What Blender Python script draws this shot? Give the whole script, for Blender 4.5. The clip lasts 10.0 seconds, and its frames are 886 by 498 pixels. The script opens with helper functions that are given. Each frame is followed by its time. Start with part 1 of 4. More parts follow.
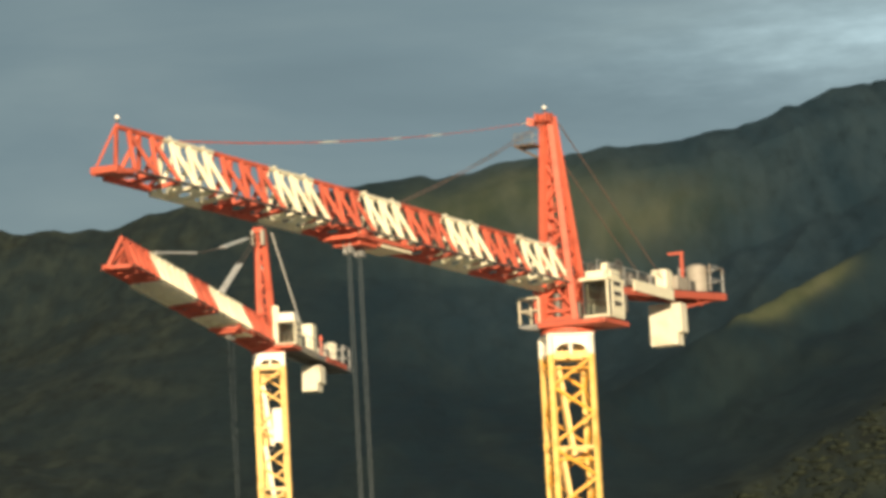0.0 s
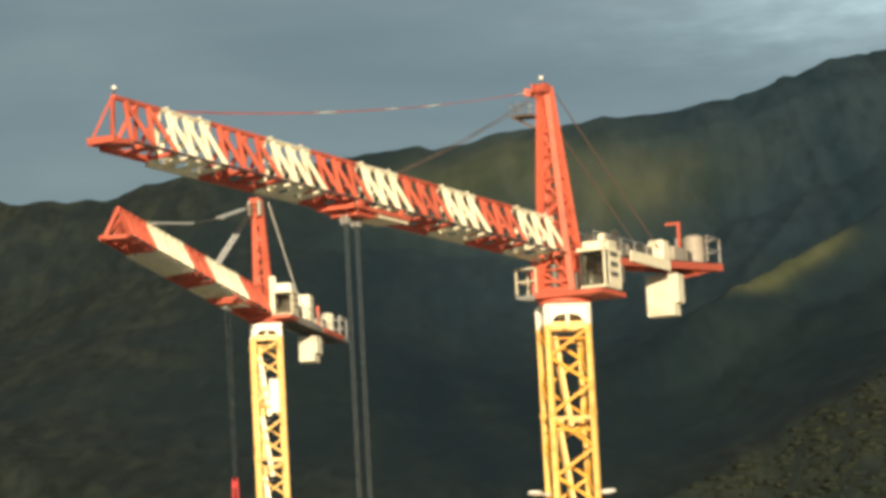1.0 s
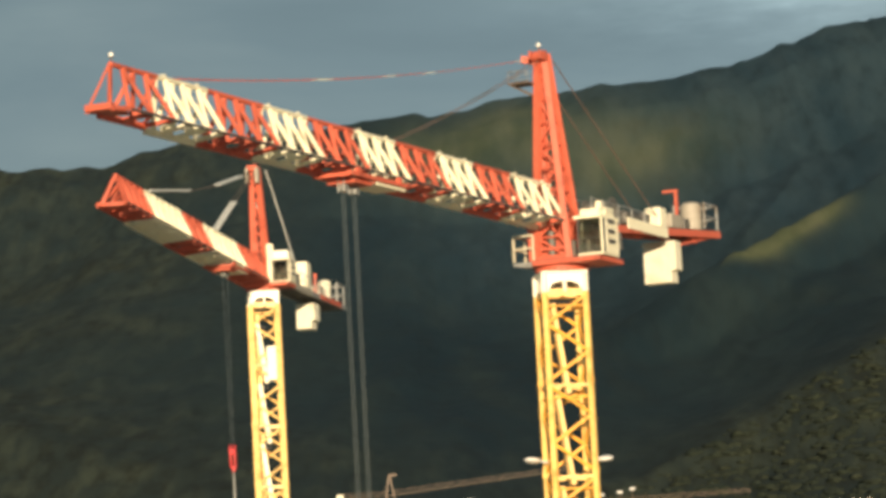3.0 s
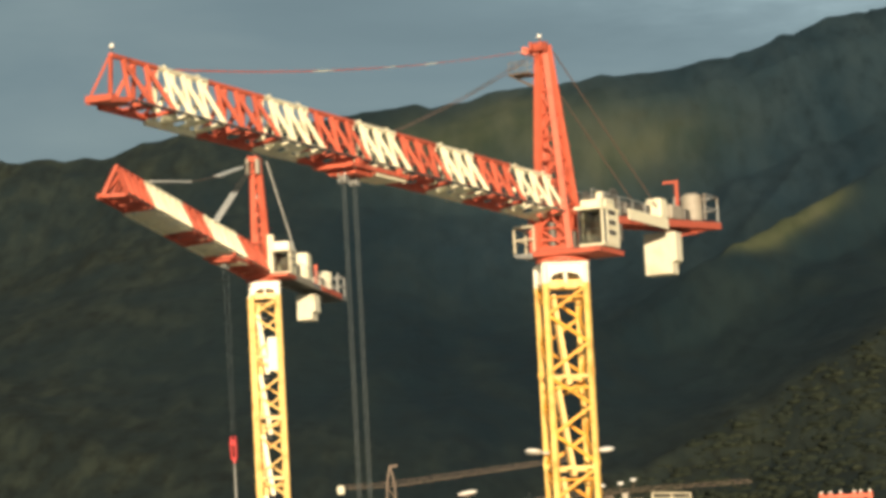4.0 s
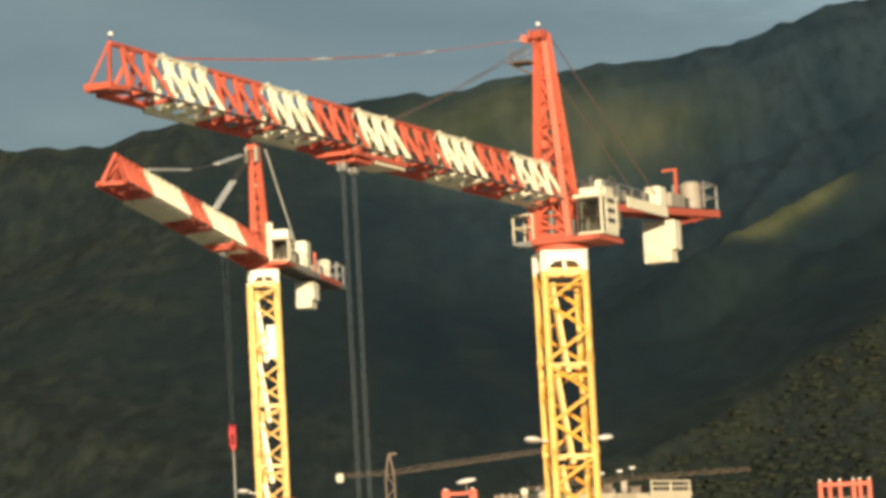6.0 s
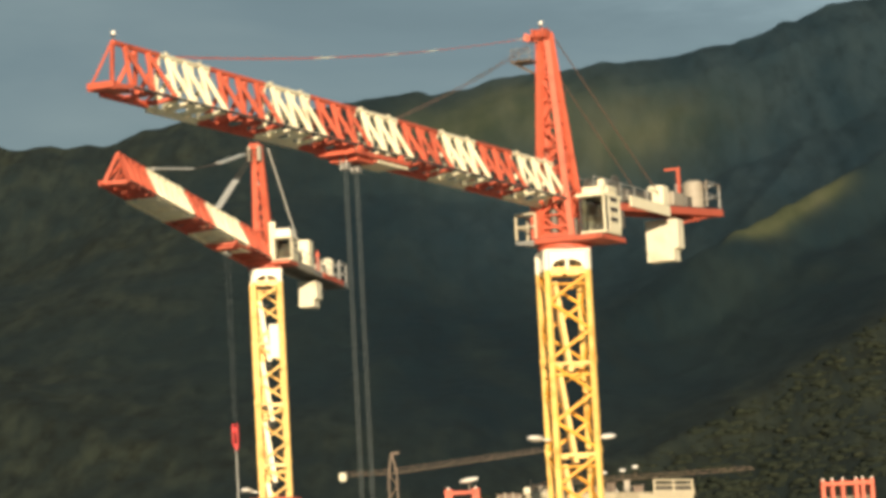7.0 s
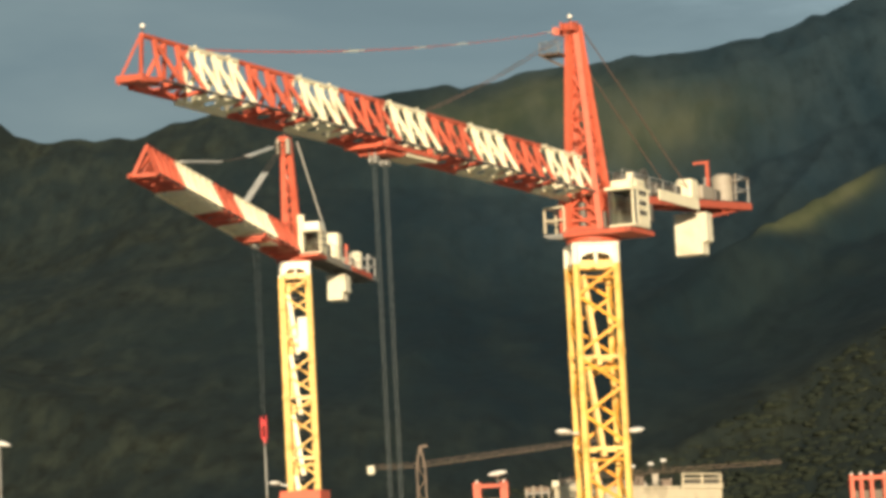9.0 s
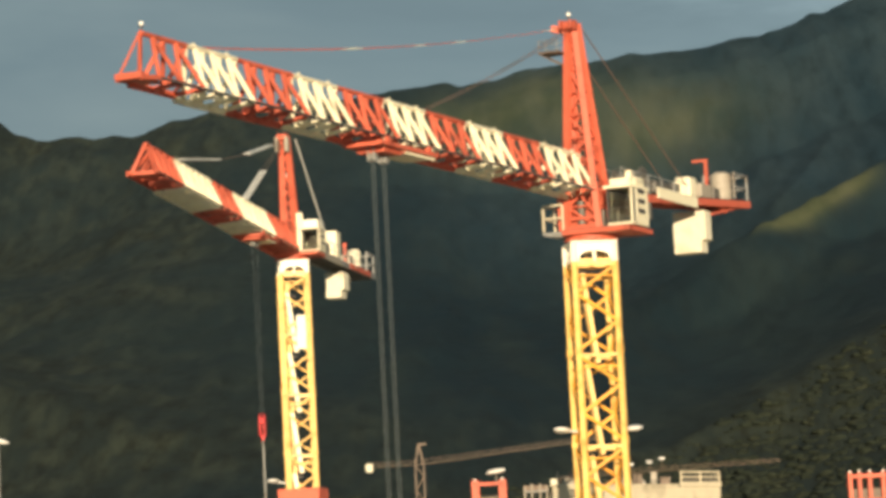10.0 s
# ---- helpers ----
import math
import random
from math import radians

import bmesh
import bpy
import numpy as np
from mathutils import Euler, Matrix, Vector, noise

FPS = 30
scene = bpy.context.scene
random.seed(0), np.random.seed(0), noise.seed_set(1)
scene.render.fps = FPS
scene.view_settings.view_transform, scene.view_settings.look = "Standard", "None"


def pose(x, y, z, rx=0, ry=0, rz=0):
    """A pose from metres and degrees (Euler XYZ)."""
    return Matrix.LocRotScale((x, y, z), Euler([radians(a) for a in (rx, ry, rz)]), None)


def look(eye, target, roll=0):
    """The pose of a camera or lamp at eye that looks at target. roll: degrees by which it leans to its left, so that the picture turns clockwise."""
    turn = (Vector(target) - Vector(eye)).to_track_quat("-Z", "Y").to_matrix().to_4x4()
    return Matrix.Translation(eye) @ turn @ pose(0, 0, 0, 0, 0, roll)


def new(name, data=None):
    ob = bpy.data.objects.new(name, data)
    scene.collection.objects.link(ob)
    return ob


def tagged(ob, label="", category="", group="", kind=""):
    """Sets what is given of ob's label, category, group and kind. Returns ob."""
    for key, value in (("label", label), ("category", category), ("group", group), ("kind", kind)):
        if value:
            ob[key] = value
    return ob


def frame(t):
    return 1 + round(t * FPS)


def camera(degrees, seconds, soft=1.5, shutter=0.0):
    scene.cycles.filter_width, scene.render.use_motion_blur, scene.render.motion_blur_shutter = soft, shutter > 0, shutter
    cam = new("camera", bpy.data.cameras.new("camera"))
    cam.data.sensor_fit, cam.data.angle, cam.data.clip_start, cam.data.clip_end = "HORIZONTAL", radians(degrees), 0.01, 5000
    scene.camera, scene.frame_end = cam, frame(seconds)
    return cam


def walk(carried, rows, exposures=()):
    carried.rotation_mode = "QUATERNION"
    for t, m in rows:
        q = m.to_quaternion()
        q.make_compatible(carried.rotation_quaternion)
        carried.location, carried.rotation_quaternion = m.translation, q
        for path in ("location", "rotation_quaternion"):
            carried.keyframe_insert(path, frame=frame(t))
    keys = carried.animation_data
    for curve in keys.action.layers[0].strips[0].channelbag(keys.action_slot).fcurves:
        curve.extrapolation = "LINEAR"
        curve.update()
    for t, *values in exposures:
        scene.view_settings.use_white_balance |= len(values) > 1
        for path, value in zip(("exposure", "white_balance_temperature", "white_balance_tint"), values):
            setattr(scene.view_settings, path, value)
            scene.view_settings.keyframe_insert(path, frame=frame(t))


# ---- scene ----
EYE = (0.0, 0.0, 30.0)
cam = camera(14.41, 10.0, soft=4.0)


def aim(yaw, pitch, roll=3.0):
    """The tripod head turned to a heading (degrees to the right of +y) and a pitch above the horizon."""
    return Matrix.Translation(EYE) @ pose(0, 0, 0, 0, 0, -yaw) @ pose(0, 0, 0, 90 + pitch) @ pose(0, 0, 0, 0, 0, roll)


PATH = [
    (0, -0.0433, 7.8452, -3.06),
    (0.5, -0.0304, 7.5990, -3.04),
    (1, -0.0176, 7.3611, -3.05),
    (1.5, 0.0066, 7.1221, -3.035),
    (2, -0.0024, 7.0083, -3.05),
    (2.5, 0.0040, 6.9071, -3.04),
    (4, -0.0210, 6.6799, -3.05),
    (4.5, -0.0148, 6.5995, -3.02),
    (5, -0.0286, 6.5668, -3.04),
    (5.5, -0.0061, 6.4999, -3.05),
    (7, -0.0607, 6.4703, -3.05),
    (7.5, -0.0942, 6.4337, -3.01),
    (8, -0.1036, 6.3974, -3.03),
    (8.5, -0.4059, 6.4057, -2.95),
    (9, -0.5365, 6.3835, -2.92),
    (9.5, -0.5460, 6.3826, -2.91),
    (10, -0.5154, 6.3500, -2.88),
]
walk(cam, [(t, aim(a, b, c)) for t, a, b, c in PATH])

# ---- light ----
scene.view_settings.exposure = 0.70
SUN_TO = Vector((-0.05, 0.99, -0.115)).normalized()
sun = new("sun", bpy.data.lights.new("sun", "SUN"))
sun.data.energy, sun.data.angle, sun.data.color = 4.6, radians(0.6), (1.0, 0.80, 0.56)
sun.matrix_world = look((0, 0, 0), SUN_TO)
tagged(sun, kind="structure")

world = bpy.data.worlds.new("world")
scene.world = world
world.use_nodes = True
wn, wl = world.node_tree.nodes, world.node_tree.links
wn.clear()


def wnode(kind, **values):
    n = wn.new(kind)
    for key, value in values.items():
        n.inputs[key].default_value = value
    return n


sky = wn.new("ShaderNodeTexSky")
sky.sky_type, sky.sun_disc = "NISHITA", False
sky.sun_elevation, sky.sun_rotation = radians(6.6), radians(177)
sky_gain = wnode("ShaderNodeVectorMath")
sky_gain.operation = "SCALE"
sky_gain.inputs["Scale"].default_value = 0.05
wl.new(sky.outputs[0], sky_gain.inputs[0])
coord = wn.new("ShaderNodeTexCoord")
stretch = wn.new("ShaderNodeMapping")
stretch.inputs["Scale"].default_value = (1.0, 1.0, 4.5)
wl.new(coord.outputs["Generated"], stretch.inputs["Vector"])
billow = wnode("ShaderNodeTexNoise", Scale=6.5, Detail=5.0, Roughness=0.5, Distortion=0.25)
wl.new(stretch.outputs[0], billow.inputs["Vector"])
cloud = wn.new("ShaderNodeValToRGB")
cloud.color_ramp.elements.new(0.5)
for k, (at, c) in enumerate(((0.30, (0.088, 0.126, 0.143, 1)), (0.52, (0.108, 0.152, 0.169, 1)), (0.74, (0.140, 0.186, 0.196, 1)))):
    cloud.color_ramp.elements[k].position, cloud.color_ramp.elements[k].color = at, c
wl.new(billow.outputs["Fac"], cloud.inputs[0])
# a thin break in the cloud over the high shoulder of the ridge
apart = wn.new("ShaderNodeVectorMath")
apart.operation = "DISTANCE"
apart.inputs[1].default_value = (0.128, 0.974, 0.850)
wl.new(stretch.outputs[0], apart.inputs[0])
ragged = wnode("ShaderNodeTexNoise", Scale=55.0, Detail=5.0, Roughness=0.6)
wl.new(stretch.outputs[0], ragged.inputs["Vector"])
edge = wn.new("ShaderNodeMath")
edge.operation = "MULTIPLY_ADD"
edge.inputs[1].default_value = -0.09
wl.new(ragged.outputs["Fac"], edge.inputs[0])
wl.new(apart.outputs["Value"], edge.inputs[2])
gap = wn.new("ShaderNodeMapRange")
for key, value in (("From Min", 0.11), ("From Max", -0.05), ("To Min", 0.0), ("To Max", 1.0)):
    gap.inputs[key].default_value = value
wl.new(edge.outputs[0], gap.inputs["Value"])
thin = wn.new("ShaderNodeMath")
thin.operation = "POWER"
thin.inputs[1].default_value = 3.2
wl.new(gap.outputs[0], thin.inputs[0])
torn = wn.new("ShaderNodeMix")
torn.data_type = "RGBA"
torn.inputs["B"].default_value = (0.27, 0.36, 0.385, 1)
wl.new(thin.outputs[0], torn.inputs["Factor"])
wl.new(cloud.outputs[0], torn.inputs["A"])
# the cloud thins slowly towards the high ground
across = wn.new("ShaderNodeSeparateXYZ")
wl.new(coord.outputs["Generated"], across.inputs[0])
thinner = wn.new("ShaderNodeMapRange")
for key, value in (("From Min", -0.06), ("From Max", 0.08), ("To Min", 1.03), ("To Max", 1.19)):
    thinner.inputs[key].default_value = value
wl.new(across.outputs["X"], thinner.inputs["Value"])
veil = wn.new("ShaderNodeVectorMath")
veil.operation = "SCALE"
wl.new(torn.outputs["Result"], veil.inputs[0])
wl.new(thinner.outputs[0], veil.inputs["Scale"])
deck_mix = wn.new("ShaderNodeMix")
deck_mix.data_type = "RGBA"
deck_mix.inputs["Factor"].default_value = 0.93
wl.new(sky_gain.outputs[0], deck_mix.inputs["A"])
wl.new(veil.outputs[0], deck_mix.inputs["B"])
back = wnode("ShaderNodeBackground", Strength=1.0)
wl.new(deck_mix.outputs["Result"], back.inputs["Color"])
out = wn.new("ShaderNodeOutputWorld")
wl.new(back.outputs[0], out.inputs["Surface"])


# ---- materials ----
def material(name, colour, rough=0.5, metal=0.0, second=None, grain=6.0, amount=0.5, bump=0.0, dirt=None, dirt_scale=1.2, dirt_low=0.56, vary=0.0):
    """A surface with two scales of variation: a fine grain between two tones, and larger blotches of dirt."""
    m = bpy.data.materials.new(name)
    m.use_nodes = True
    n, l = m.node_tree.nodes, m.node_tree.links
    bsdf = n["Principled BSDF"]
    bsdf.inputs["Roughness"].default_value, bsdf.inputs["Metallic"].default_value = rough, metal
    geo = n.new("ShaderNodeNewGeometry")
    fine = n.new("ShaderNodeTexNoise")
    fine.inputs["Scale"].default_value, fine.inputs["Detail"].default_value, fine.inputs["Roughness"].default_value = grain, 5, 0.6
    l.new(geo.outputs["Position"], fine.inputs["Vector"])
    mix = n.new("ShaderNodeMix")
    mix.data_type = "RGBA"
    second = second or tuple(c * 0.72 for c in colour)
    mix.inputs["A"].default_value, mix.inputs["B"].default_value = (*colour, 1), (*second, 1)
    reach = n.new("ShaderNodeMapRange")
    for key, value in (("From Min", 0.38), ("From Max", 0.68), ("To Min", 0.0), ("To Max", amount)):
        reach.inputs[key].default_value = value
    l.new(fine.outputs["Fac"], reach.inputs["Value"])
    l.new(reach.outputs[0], mix.inputs["Factor"])
    last = mix.outputs["Result"]
    if dirt:
        large = n.new("ShaderNodeTexNoise")
        large.inputs["Scale"].default_value, large.inputs["Detail"].default_value = dirt_scale, 4
        l.new(geo.outputs["Position"], large.inputs["Vector"])
        spread = n.new("ShaderNodeMapRange")
        for key, value in (("From Min", dirt_low), ("From Max", dirt_low + 0.14), ("To Min", 0.0), ("To Max", 0.75)):
            spread.inputs[key].default_value = value
        l.new(large.outputs["Fac"], spread.inputs["Value"])
        soil = n.new("ShaderNodeMix")
        soil.data_type = "RGBA"
        soil.inputs["B"].default_value = (*dirt, 1)
        l.new(spread.outputs[0], soil.inputs["Factor"])
        l.new(last, soil.inputs["A"])
        last = soil.outputs["Result"]
    if vary:
        info = n.new("ShaderNodeObjectInfo")
        tone = n.new("ShaderNodeMapRange")
        tone.inputs["To Min"].default_value, tone.inputs["To Max"].default_value = 1 - vary, 1 + vary * 0.4
        l.new(info.outputs["Random"], tone.inputs["Value"])
        hsv = n.new("ShaderNodeHueSaturation")
        l.new(tone.outputs[0], hsv.inputs["Value"])
        l.new(last, hsv.inputs["Color"])
        last = hsv.outputs["Color"]
    l.new(last, bsdf.inputs["Base Color"])
    if bump:
        relief = n.new("ShaderNodeBump")
        relief.inputs["Strength"].default_value, relief.inputs["Distance"].default_value = bump, 0.02
        l.new(fine.outputs["Fac"], relief.inputs["Height"])
        l.new(relief.outputs[0], bsdf.inputs["Normal"])
    return m


RED = material("red_paint", (0.62, 0.130, 0.068), 0.62, second=(0.48, 0.086, 0.045), grain=5, dirt=(0.31, 0.062, 0.032), dirt_scale=0.8, vary=0.22)
WHITE = material("cream_paint", (0.86, 0.80, 0.58), 0.5, second=(0.76, 0.67, 0.44), grain=5, dirt=(0.54, 0.44, 0.28), dirt_scale=0.9, dirt_low=0.58, vary=0.14)
# deep YELLOW paints in the mast's inner shading, paler GOLD its sunlit legs
YELLOW = material("yellow_paint", (0.88, 0.47, 0.07), 0.42, second=(0.82, 0.32, 0.025), grain=4, dirt=(0.42, 0.17, 0.02), dirt_scale=0.8, vary=0.26)
GOLD = material("sunlit_yellow_paint", (0.89, 0.60, 0.19), 0.45, second=(0.86, 0.42, 0.06), grain=3, dirt=(0.55, 0.24, 0.04), dirt_scale=0.9, vary=0.15)
PALE = material("pale_yellow_paint", (0.87, 0.59, 0.20), 0.45, second=(0.82, 0.40, 0.07), grain=3, dirt=(0.60, 0.25, 0.04), dirt_scale=0.9, vary=0.18)
GREY = material("galvanised_steel", (0.36, 0.36, 0.33), 0.45, 0.35, second=(0.24, 0.24, 0.22), grain=9, dirt=(0.20, 0.15, 0.10), vary=0.15)
DARK = material("dark_grating", (0.07, 0.065, 0.06), 0.6, 0.2, second=(0.04, 0.04, 0.04), grain=12)
ROPE = material("steel_rope", (0.12, 0.14, 0.135), 0.5, 0.3, second=(0.12, 0.13, 0.13), grain=30)
CONCRETE = material("weight_concrete", (0.70, 0.66, 0.50), 0.8, second=(0.60, 0.55, 0.40), grain=3, bump=0.3, dirt=(0.48, 0.42, 0.30), dirt_scale=0.7)
BUILD = material("building_concrete", (0.60, 0.53, 0.37), 0.85, second=(0.46, 0.41, 0.30), grain=2, bump=0.4, dirt=(0.34, 0.29, 0.2), dirt_scale=0.5)
GLASS = material("cab_glass", (0.26, 0.28, 0.26), 0.04, second=(0.21, 0.23, 0.21), grain=3)
GLASS.node_tree.nodes["Principled BSDF"].inputs["Transmission Weight"].default_value = 1.0
SEAT = material("cab_interior", (0.22, 0.19, 0.15), 0.7, second=(0.10, 0.09, 0.08), grain=8)
CAP = material("white_cap_paint", (0.88, 0.84, 0.70), 0.4, second=(0.80, 0.74, 0.56), grain=4)
TANK = material("tank_paint", (0.36, 0.32, 0.25), 0.6, second=(0.25, 0.22, 0.17), grain=4, dirt=(0.22, 0.17, 0.12))
WINCH = material("oily_winch_steel", (0.13, 0.12, 0.10), 0.55, 0.2, second=(0.07, 0.065, 0.055), grain=6)
LAMP = material("lamp_shell", (0.80, 0.78, 0.70), 0.3, second=(0.7, 0.68, 0.6), grain=8)
HOOK = material("hook_red", (0.70, 0.07, 0.07), 0.4, second=(0.5, 0.05, 0.05), grain=6)
TIE = material("weathered_tie_paint", (0.17, 0.105, 0.08), 0.6, second=(0.13, 0.09, 0.07), grain=5)
DUSTY = material("dusty_steel", (0.13, 0.092, 0.06), 0.6, 0.1, second=(0.09, 0.064, 0.045), grain=4, vary=0.2)


# ---- mesh tools ----
def mesh_of(name, verts, faces, mat, smooth=False):
    me = bpy.data.meshes.new(name)
    me.from_pydata(verts, [], faces)
    me.materials.append(mat)
    if smooth:
        me.polygons.foreach_set("use_smooth", [True] * len(me.polygons))
    me.update()
    return me


def part(name, bm, mat, parent, label=""):
    """Links a bmesh as one mesh object under a thing or a part."""
    me = bpy.data.meshes.new(name)
    bm.to_mesh(me)
    bm.free()
    me.materials.append(mat)
    ob = new(name, me)
    ob.parent = parent
    return tagged(ob, label=label) if label else ob


def box(bm, x0, x1, y0, y1, z0, z1, bevel=0.0):
    got = bmesh.ops.create_cube(bm, size=1, matrix=Matrix.Translation(((x0 + x1) / 2, (y0 + y1) / 2, (z0 + z1) / 2))
                                @ Matrix.Diagonal((x1 - x0, y1 - y0, z1 - z0, 1)))
    if bevel:
        edges = list({e for v in got["verts"] for e in v.link_edges})
        bmesh.ops.bevel(bm, geom=edges, offset=bevel, segments=2, affect="EDGES", profile=0.5)
    return bm


def turn_to(a, b):
    a, b = Vector(a), Vector(b)
    return Matrix.Translation((a + b) / 2) @ (b - a).to_track_quat("Z", "Y").to_matrix().to_4x4(), (b - a).length


def rod(bm, a, b, r, sides=8, r2=None):
    m, length = turn_to(a, b)
    bmesh.ops.create_cone(bm, cap_ends=True, segments=sides, radius1=r, radius2=r if r2 is None else r2, depth=length, matrix=m)
    return bm


def bar(bm, a, b, w, h=None):
    """A square-section bar."""
    m, length = turn_to(a, b)
    bmesh.ops.create_cube(bm, size=1, matrix=m @ Matrix.Diagonal((w, h or w, length, 1)))
    return bm


def fresh():
    return bmesh.new()


def tube(bm, points, r, sides=6):
    """One bent tube along a line of points."""
    rings = []
    for k, p in enumerate(points):
        way = (points[min(k + 1, len(points) - 1)] - points[max(k - 1, 0)]).to_track_quat("Z", "Y")
        rings.append([bm.verts.new(p + way @ Vector((r * math.cos(a), r * math.sin(a), 0))) for a in (2 * math.pi * i / sides for i in range(sides))])
    for lo, hi in zip(rings, rings[1:]):
        for i in range(sides):
            bm.faces.new((lo[i], lo[(i + 1) % sides], hi[(i + 1) % sides], hi[i]))
    bm.faces.new(rings[0][::-1])
    bm.faces.new(rings[-1])
    return bm


UNIT = {}


def member(name, a, b, r, mat, parent, square=False, tall=None):
    """One straight steel member as an object; alike members share one mesh."""
    key = (mat.name, square)
    if key not in UNIT:
        bm = fresh()
        if square:
            bmesh.ops.create_cube(bm, size=2, matrix=Matrix.Diagonal((1, 1, 0.5, 1)))
        else:
            bmesh.ops.create_cone(bm, cap_ends=True, segments=7, radius1=1, radius2=1, depth=1)
        me = bpy.data.meshes.new("member")
        bm.to_mesh(me)
        bm.free()
        me.materials.append(mat)
        UNIT[key] = me
    m, length = turn_to(a, b)
    ob = new(name, UNIT[key])
    ob.parent = parent
    ob.matrix_basis = m @ Matrix.Diagonal((r, tall or r, length, 1))
    return ob


def ring(bm, outer, inner, z0, z1, cx=0.0):
    """A square frame with a square hole."""
    v = [[bm.verts.new((cx + sx * h, sy * h, z)) for sx, sy in ((-1, -1), (1, -1), (1, 1), (-1, 1))] for h, z in ((outer, z0), (outer, z1), (inner, z1), (inner, z0))]
    for a, b in ((0, 1), (1, 2), (2, 3), (3, 0)):
        for i in range(4):
            j = (i + 1) % 4
            bm.faces.new((v[a][i], v[a][j], v[b][j], v[b][i]))
    return bm


# ---- ground and mountain ----
def smooth(t):
    t = np.clip(t, 0, 1)
    return t * t * (3 - 2 * t)


def value_noise(x, y, seed):
    """Smooth lattice noise between -1 and 1."""
    rng = np.random.RandomState(seed)
    tab = rng.rand(256, 256) * 2 - 1
    xi, yi = np.floor(x).astype(int), np.floor(y).astype(int)
    fx, fy = x - xi, y - yi
    fx, fy = fx * fx * (3 - 2 * fx), fy * fy * (3 - 2 * fy)
    a, b = tab[xi % 256, yi % 256], tab[(xi + 1) % 256, yi % 256]
    c, d = tab[xi % 256, (yi + 1) % 256], tab[(xi + 1) % 256, (yi + 1) % 256]
    return (a * (1 - fx) + b * fx) * (1 - fy) + (c * (1 - fx) + d * fx) * fy


def spur(x, y, a, b, fall):
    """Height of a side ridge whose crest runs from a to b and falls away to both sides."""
    ax, ay, az = a
    bx, by, bz = b
    dx, dy = bx - ax, by - ay
    t = np.clip(((x - ax) * dx + (y - ay) * dy) / (dx * dx + dy * dy), 0.0, 1.0)
    dist = np.hypot(x - ax - t * dx, y - ay - t * dy)
    return az + t * (bz - az) - fall * (np.sqrt(dist * dist + 36) - 6)


def soft_max(a, b, k=14.0):
    h = np.clip(0.5 + 0.5 * (a - b) / k, 0, 1)
    return b * (1 - h) + a * h + k * h * (1 - h)


CREST_X = (-4500, -1400, -700, -420, -351, -341, -326, -313, -298, -292, -281, -266, -243, -232, -219, -187, -120, -68, -17, -5, 34, 80, 107, 125, 141, 184, 200, 222, 235, 254, 260, 270, 278, 296, 309, 326, 330, 338, 480, 900, 1700, 4500)
CREST_Z = (250, 330, 420, 450, 431, 423, 419, 418.3, 420.4, 419.7, 415.6, 418.3, 416.6, 422.3, 426.6, 431, 434, 438, 444, 440, 449, 455.5, 458, 462, 459.4, 463.4, 468, 468.3, 471.3, 477.7, 483.5, 483.6, 488.3, 495, 497.3, 497, 500, 500.6, 535, 560, 470, 300)


def height(x, y):
    crest = np.interp(x, CREST_X, CREST_Z) + 1.6 * value_noise(x / 23, x * 0, 3)
    rise = np.interp(y, (-9000, 650, 900, 1300, 1700, 2100, 2350, 2520, 2600, 2800, 3600, 9000),
                     (0, 0, 0.05, 0.19, 0.37, 0.58, 0.76, 0.94, 1.0, 0.93, 0.5, 0.15))
    z = crest * rise
    up = smooth((y - 700) / 500) * (1 - 0.92 * smooth((y - 2300) / 280))
    # gullies and shoulders that run down the slope
    wx = x + 60 * value_noise(x / 260, y / 260, 5)
    z = z + up * (22 * (0.5 - np.abs(value_noise(wx / 150, y / 620, 7))) + 11 * value_noise(x / 150, y / 330, 11) + 5 * (0.4 - np.abs(value_noise(wx / 47, y / 420, 13))))
    z = z - 26 * up * np.exp(-((x - 95 - 0.04 * (y - 1900)) / 75) ** 2)
    z = soft_max(z, spur(x, y, (168, 1985, 255), (275, 2130, 318), 0.55), 3)
    z = soft_max(z, spur(x, y, (112, 1880, 168), (168, 1985, 255), 0.5), 8)
    z = soft_max(z, spur(x, y, (80, 1420, 92), (330, 1640, 240), 0.3), 40)
    z = soft_max(z, spur(x, y, (-95, 1380, 86), (-360, 1620, 222), 0.3), 40)
    # tree canopy
    wood = smooth((y - 620) / 200)
    z = z + wood * (0.9 * value_noise(x / 11, y / 26, 17) + 0.5 * value_noise(x / 6.2, y / 15, 19))
    return np.where(y < 620, 0.0, z)


def grid_steps(*runs):
    vals = []
    for a, b, n in runs:
        vals.extend(np.linspace(a, b, n, endpoint=False))
    vals.append(runs[-1][1])
    return np.array(vals)


gx = grid_steps((-4500, -900, 24), (-900, -420, 40), (-420, 420, 270), (420, 900, 40), (900, 4500, 24))
gy = grid_steps((-4000, 0, 10), (0, 900, 30), (900, 1300, 100), (1300, 2700, 420), (2700, 4700, 30))
X, Y = np.meshgrid(gx, gy)
Z = height(X, Y)
ids = np.arange(X.size).reshape(X.shape)
quads = np.stack((ids[:-1, :-1], ids[:-1, 1:], ids[1:, 1:], ids[1:, :-1]), -1).reshape(-1, 4)


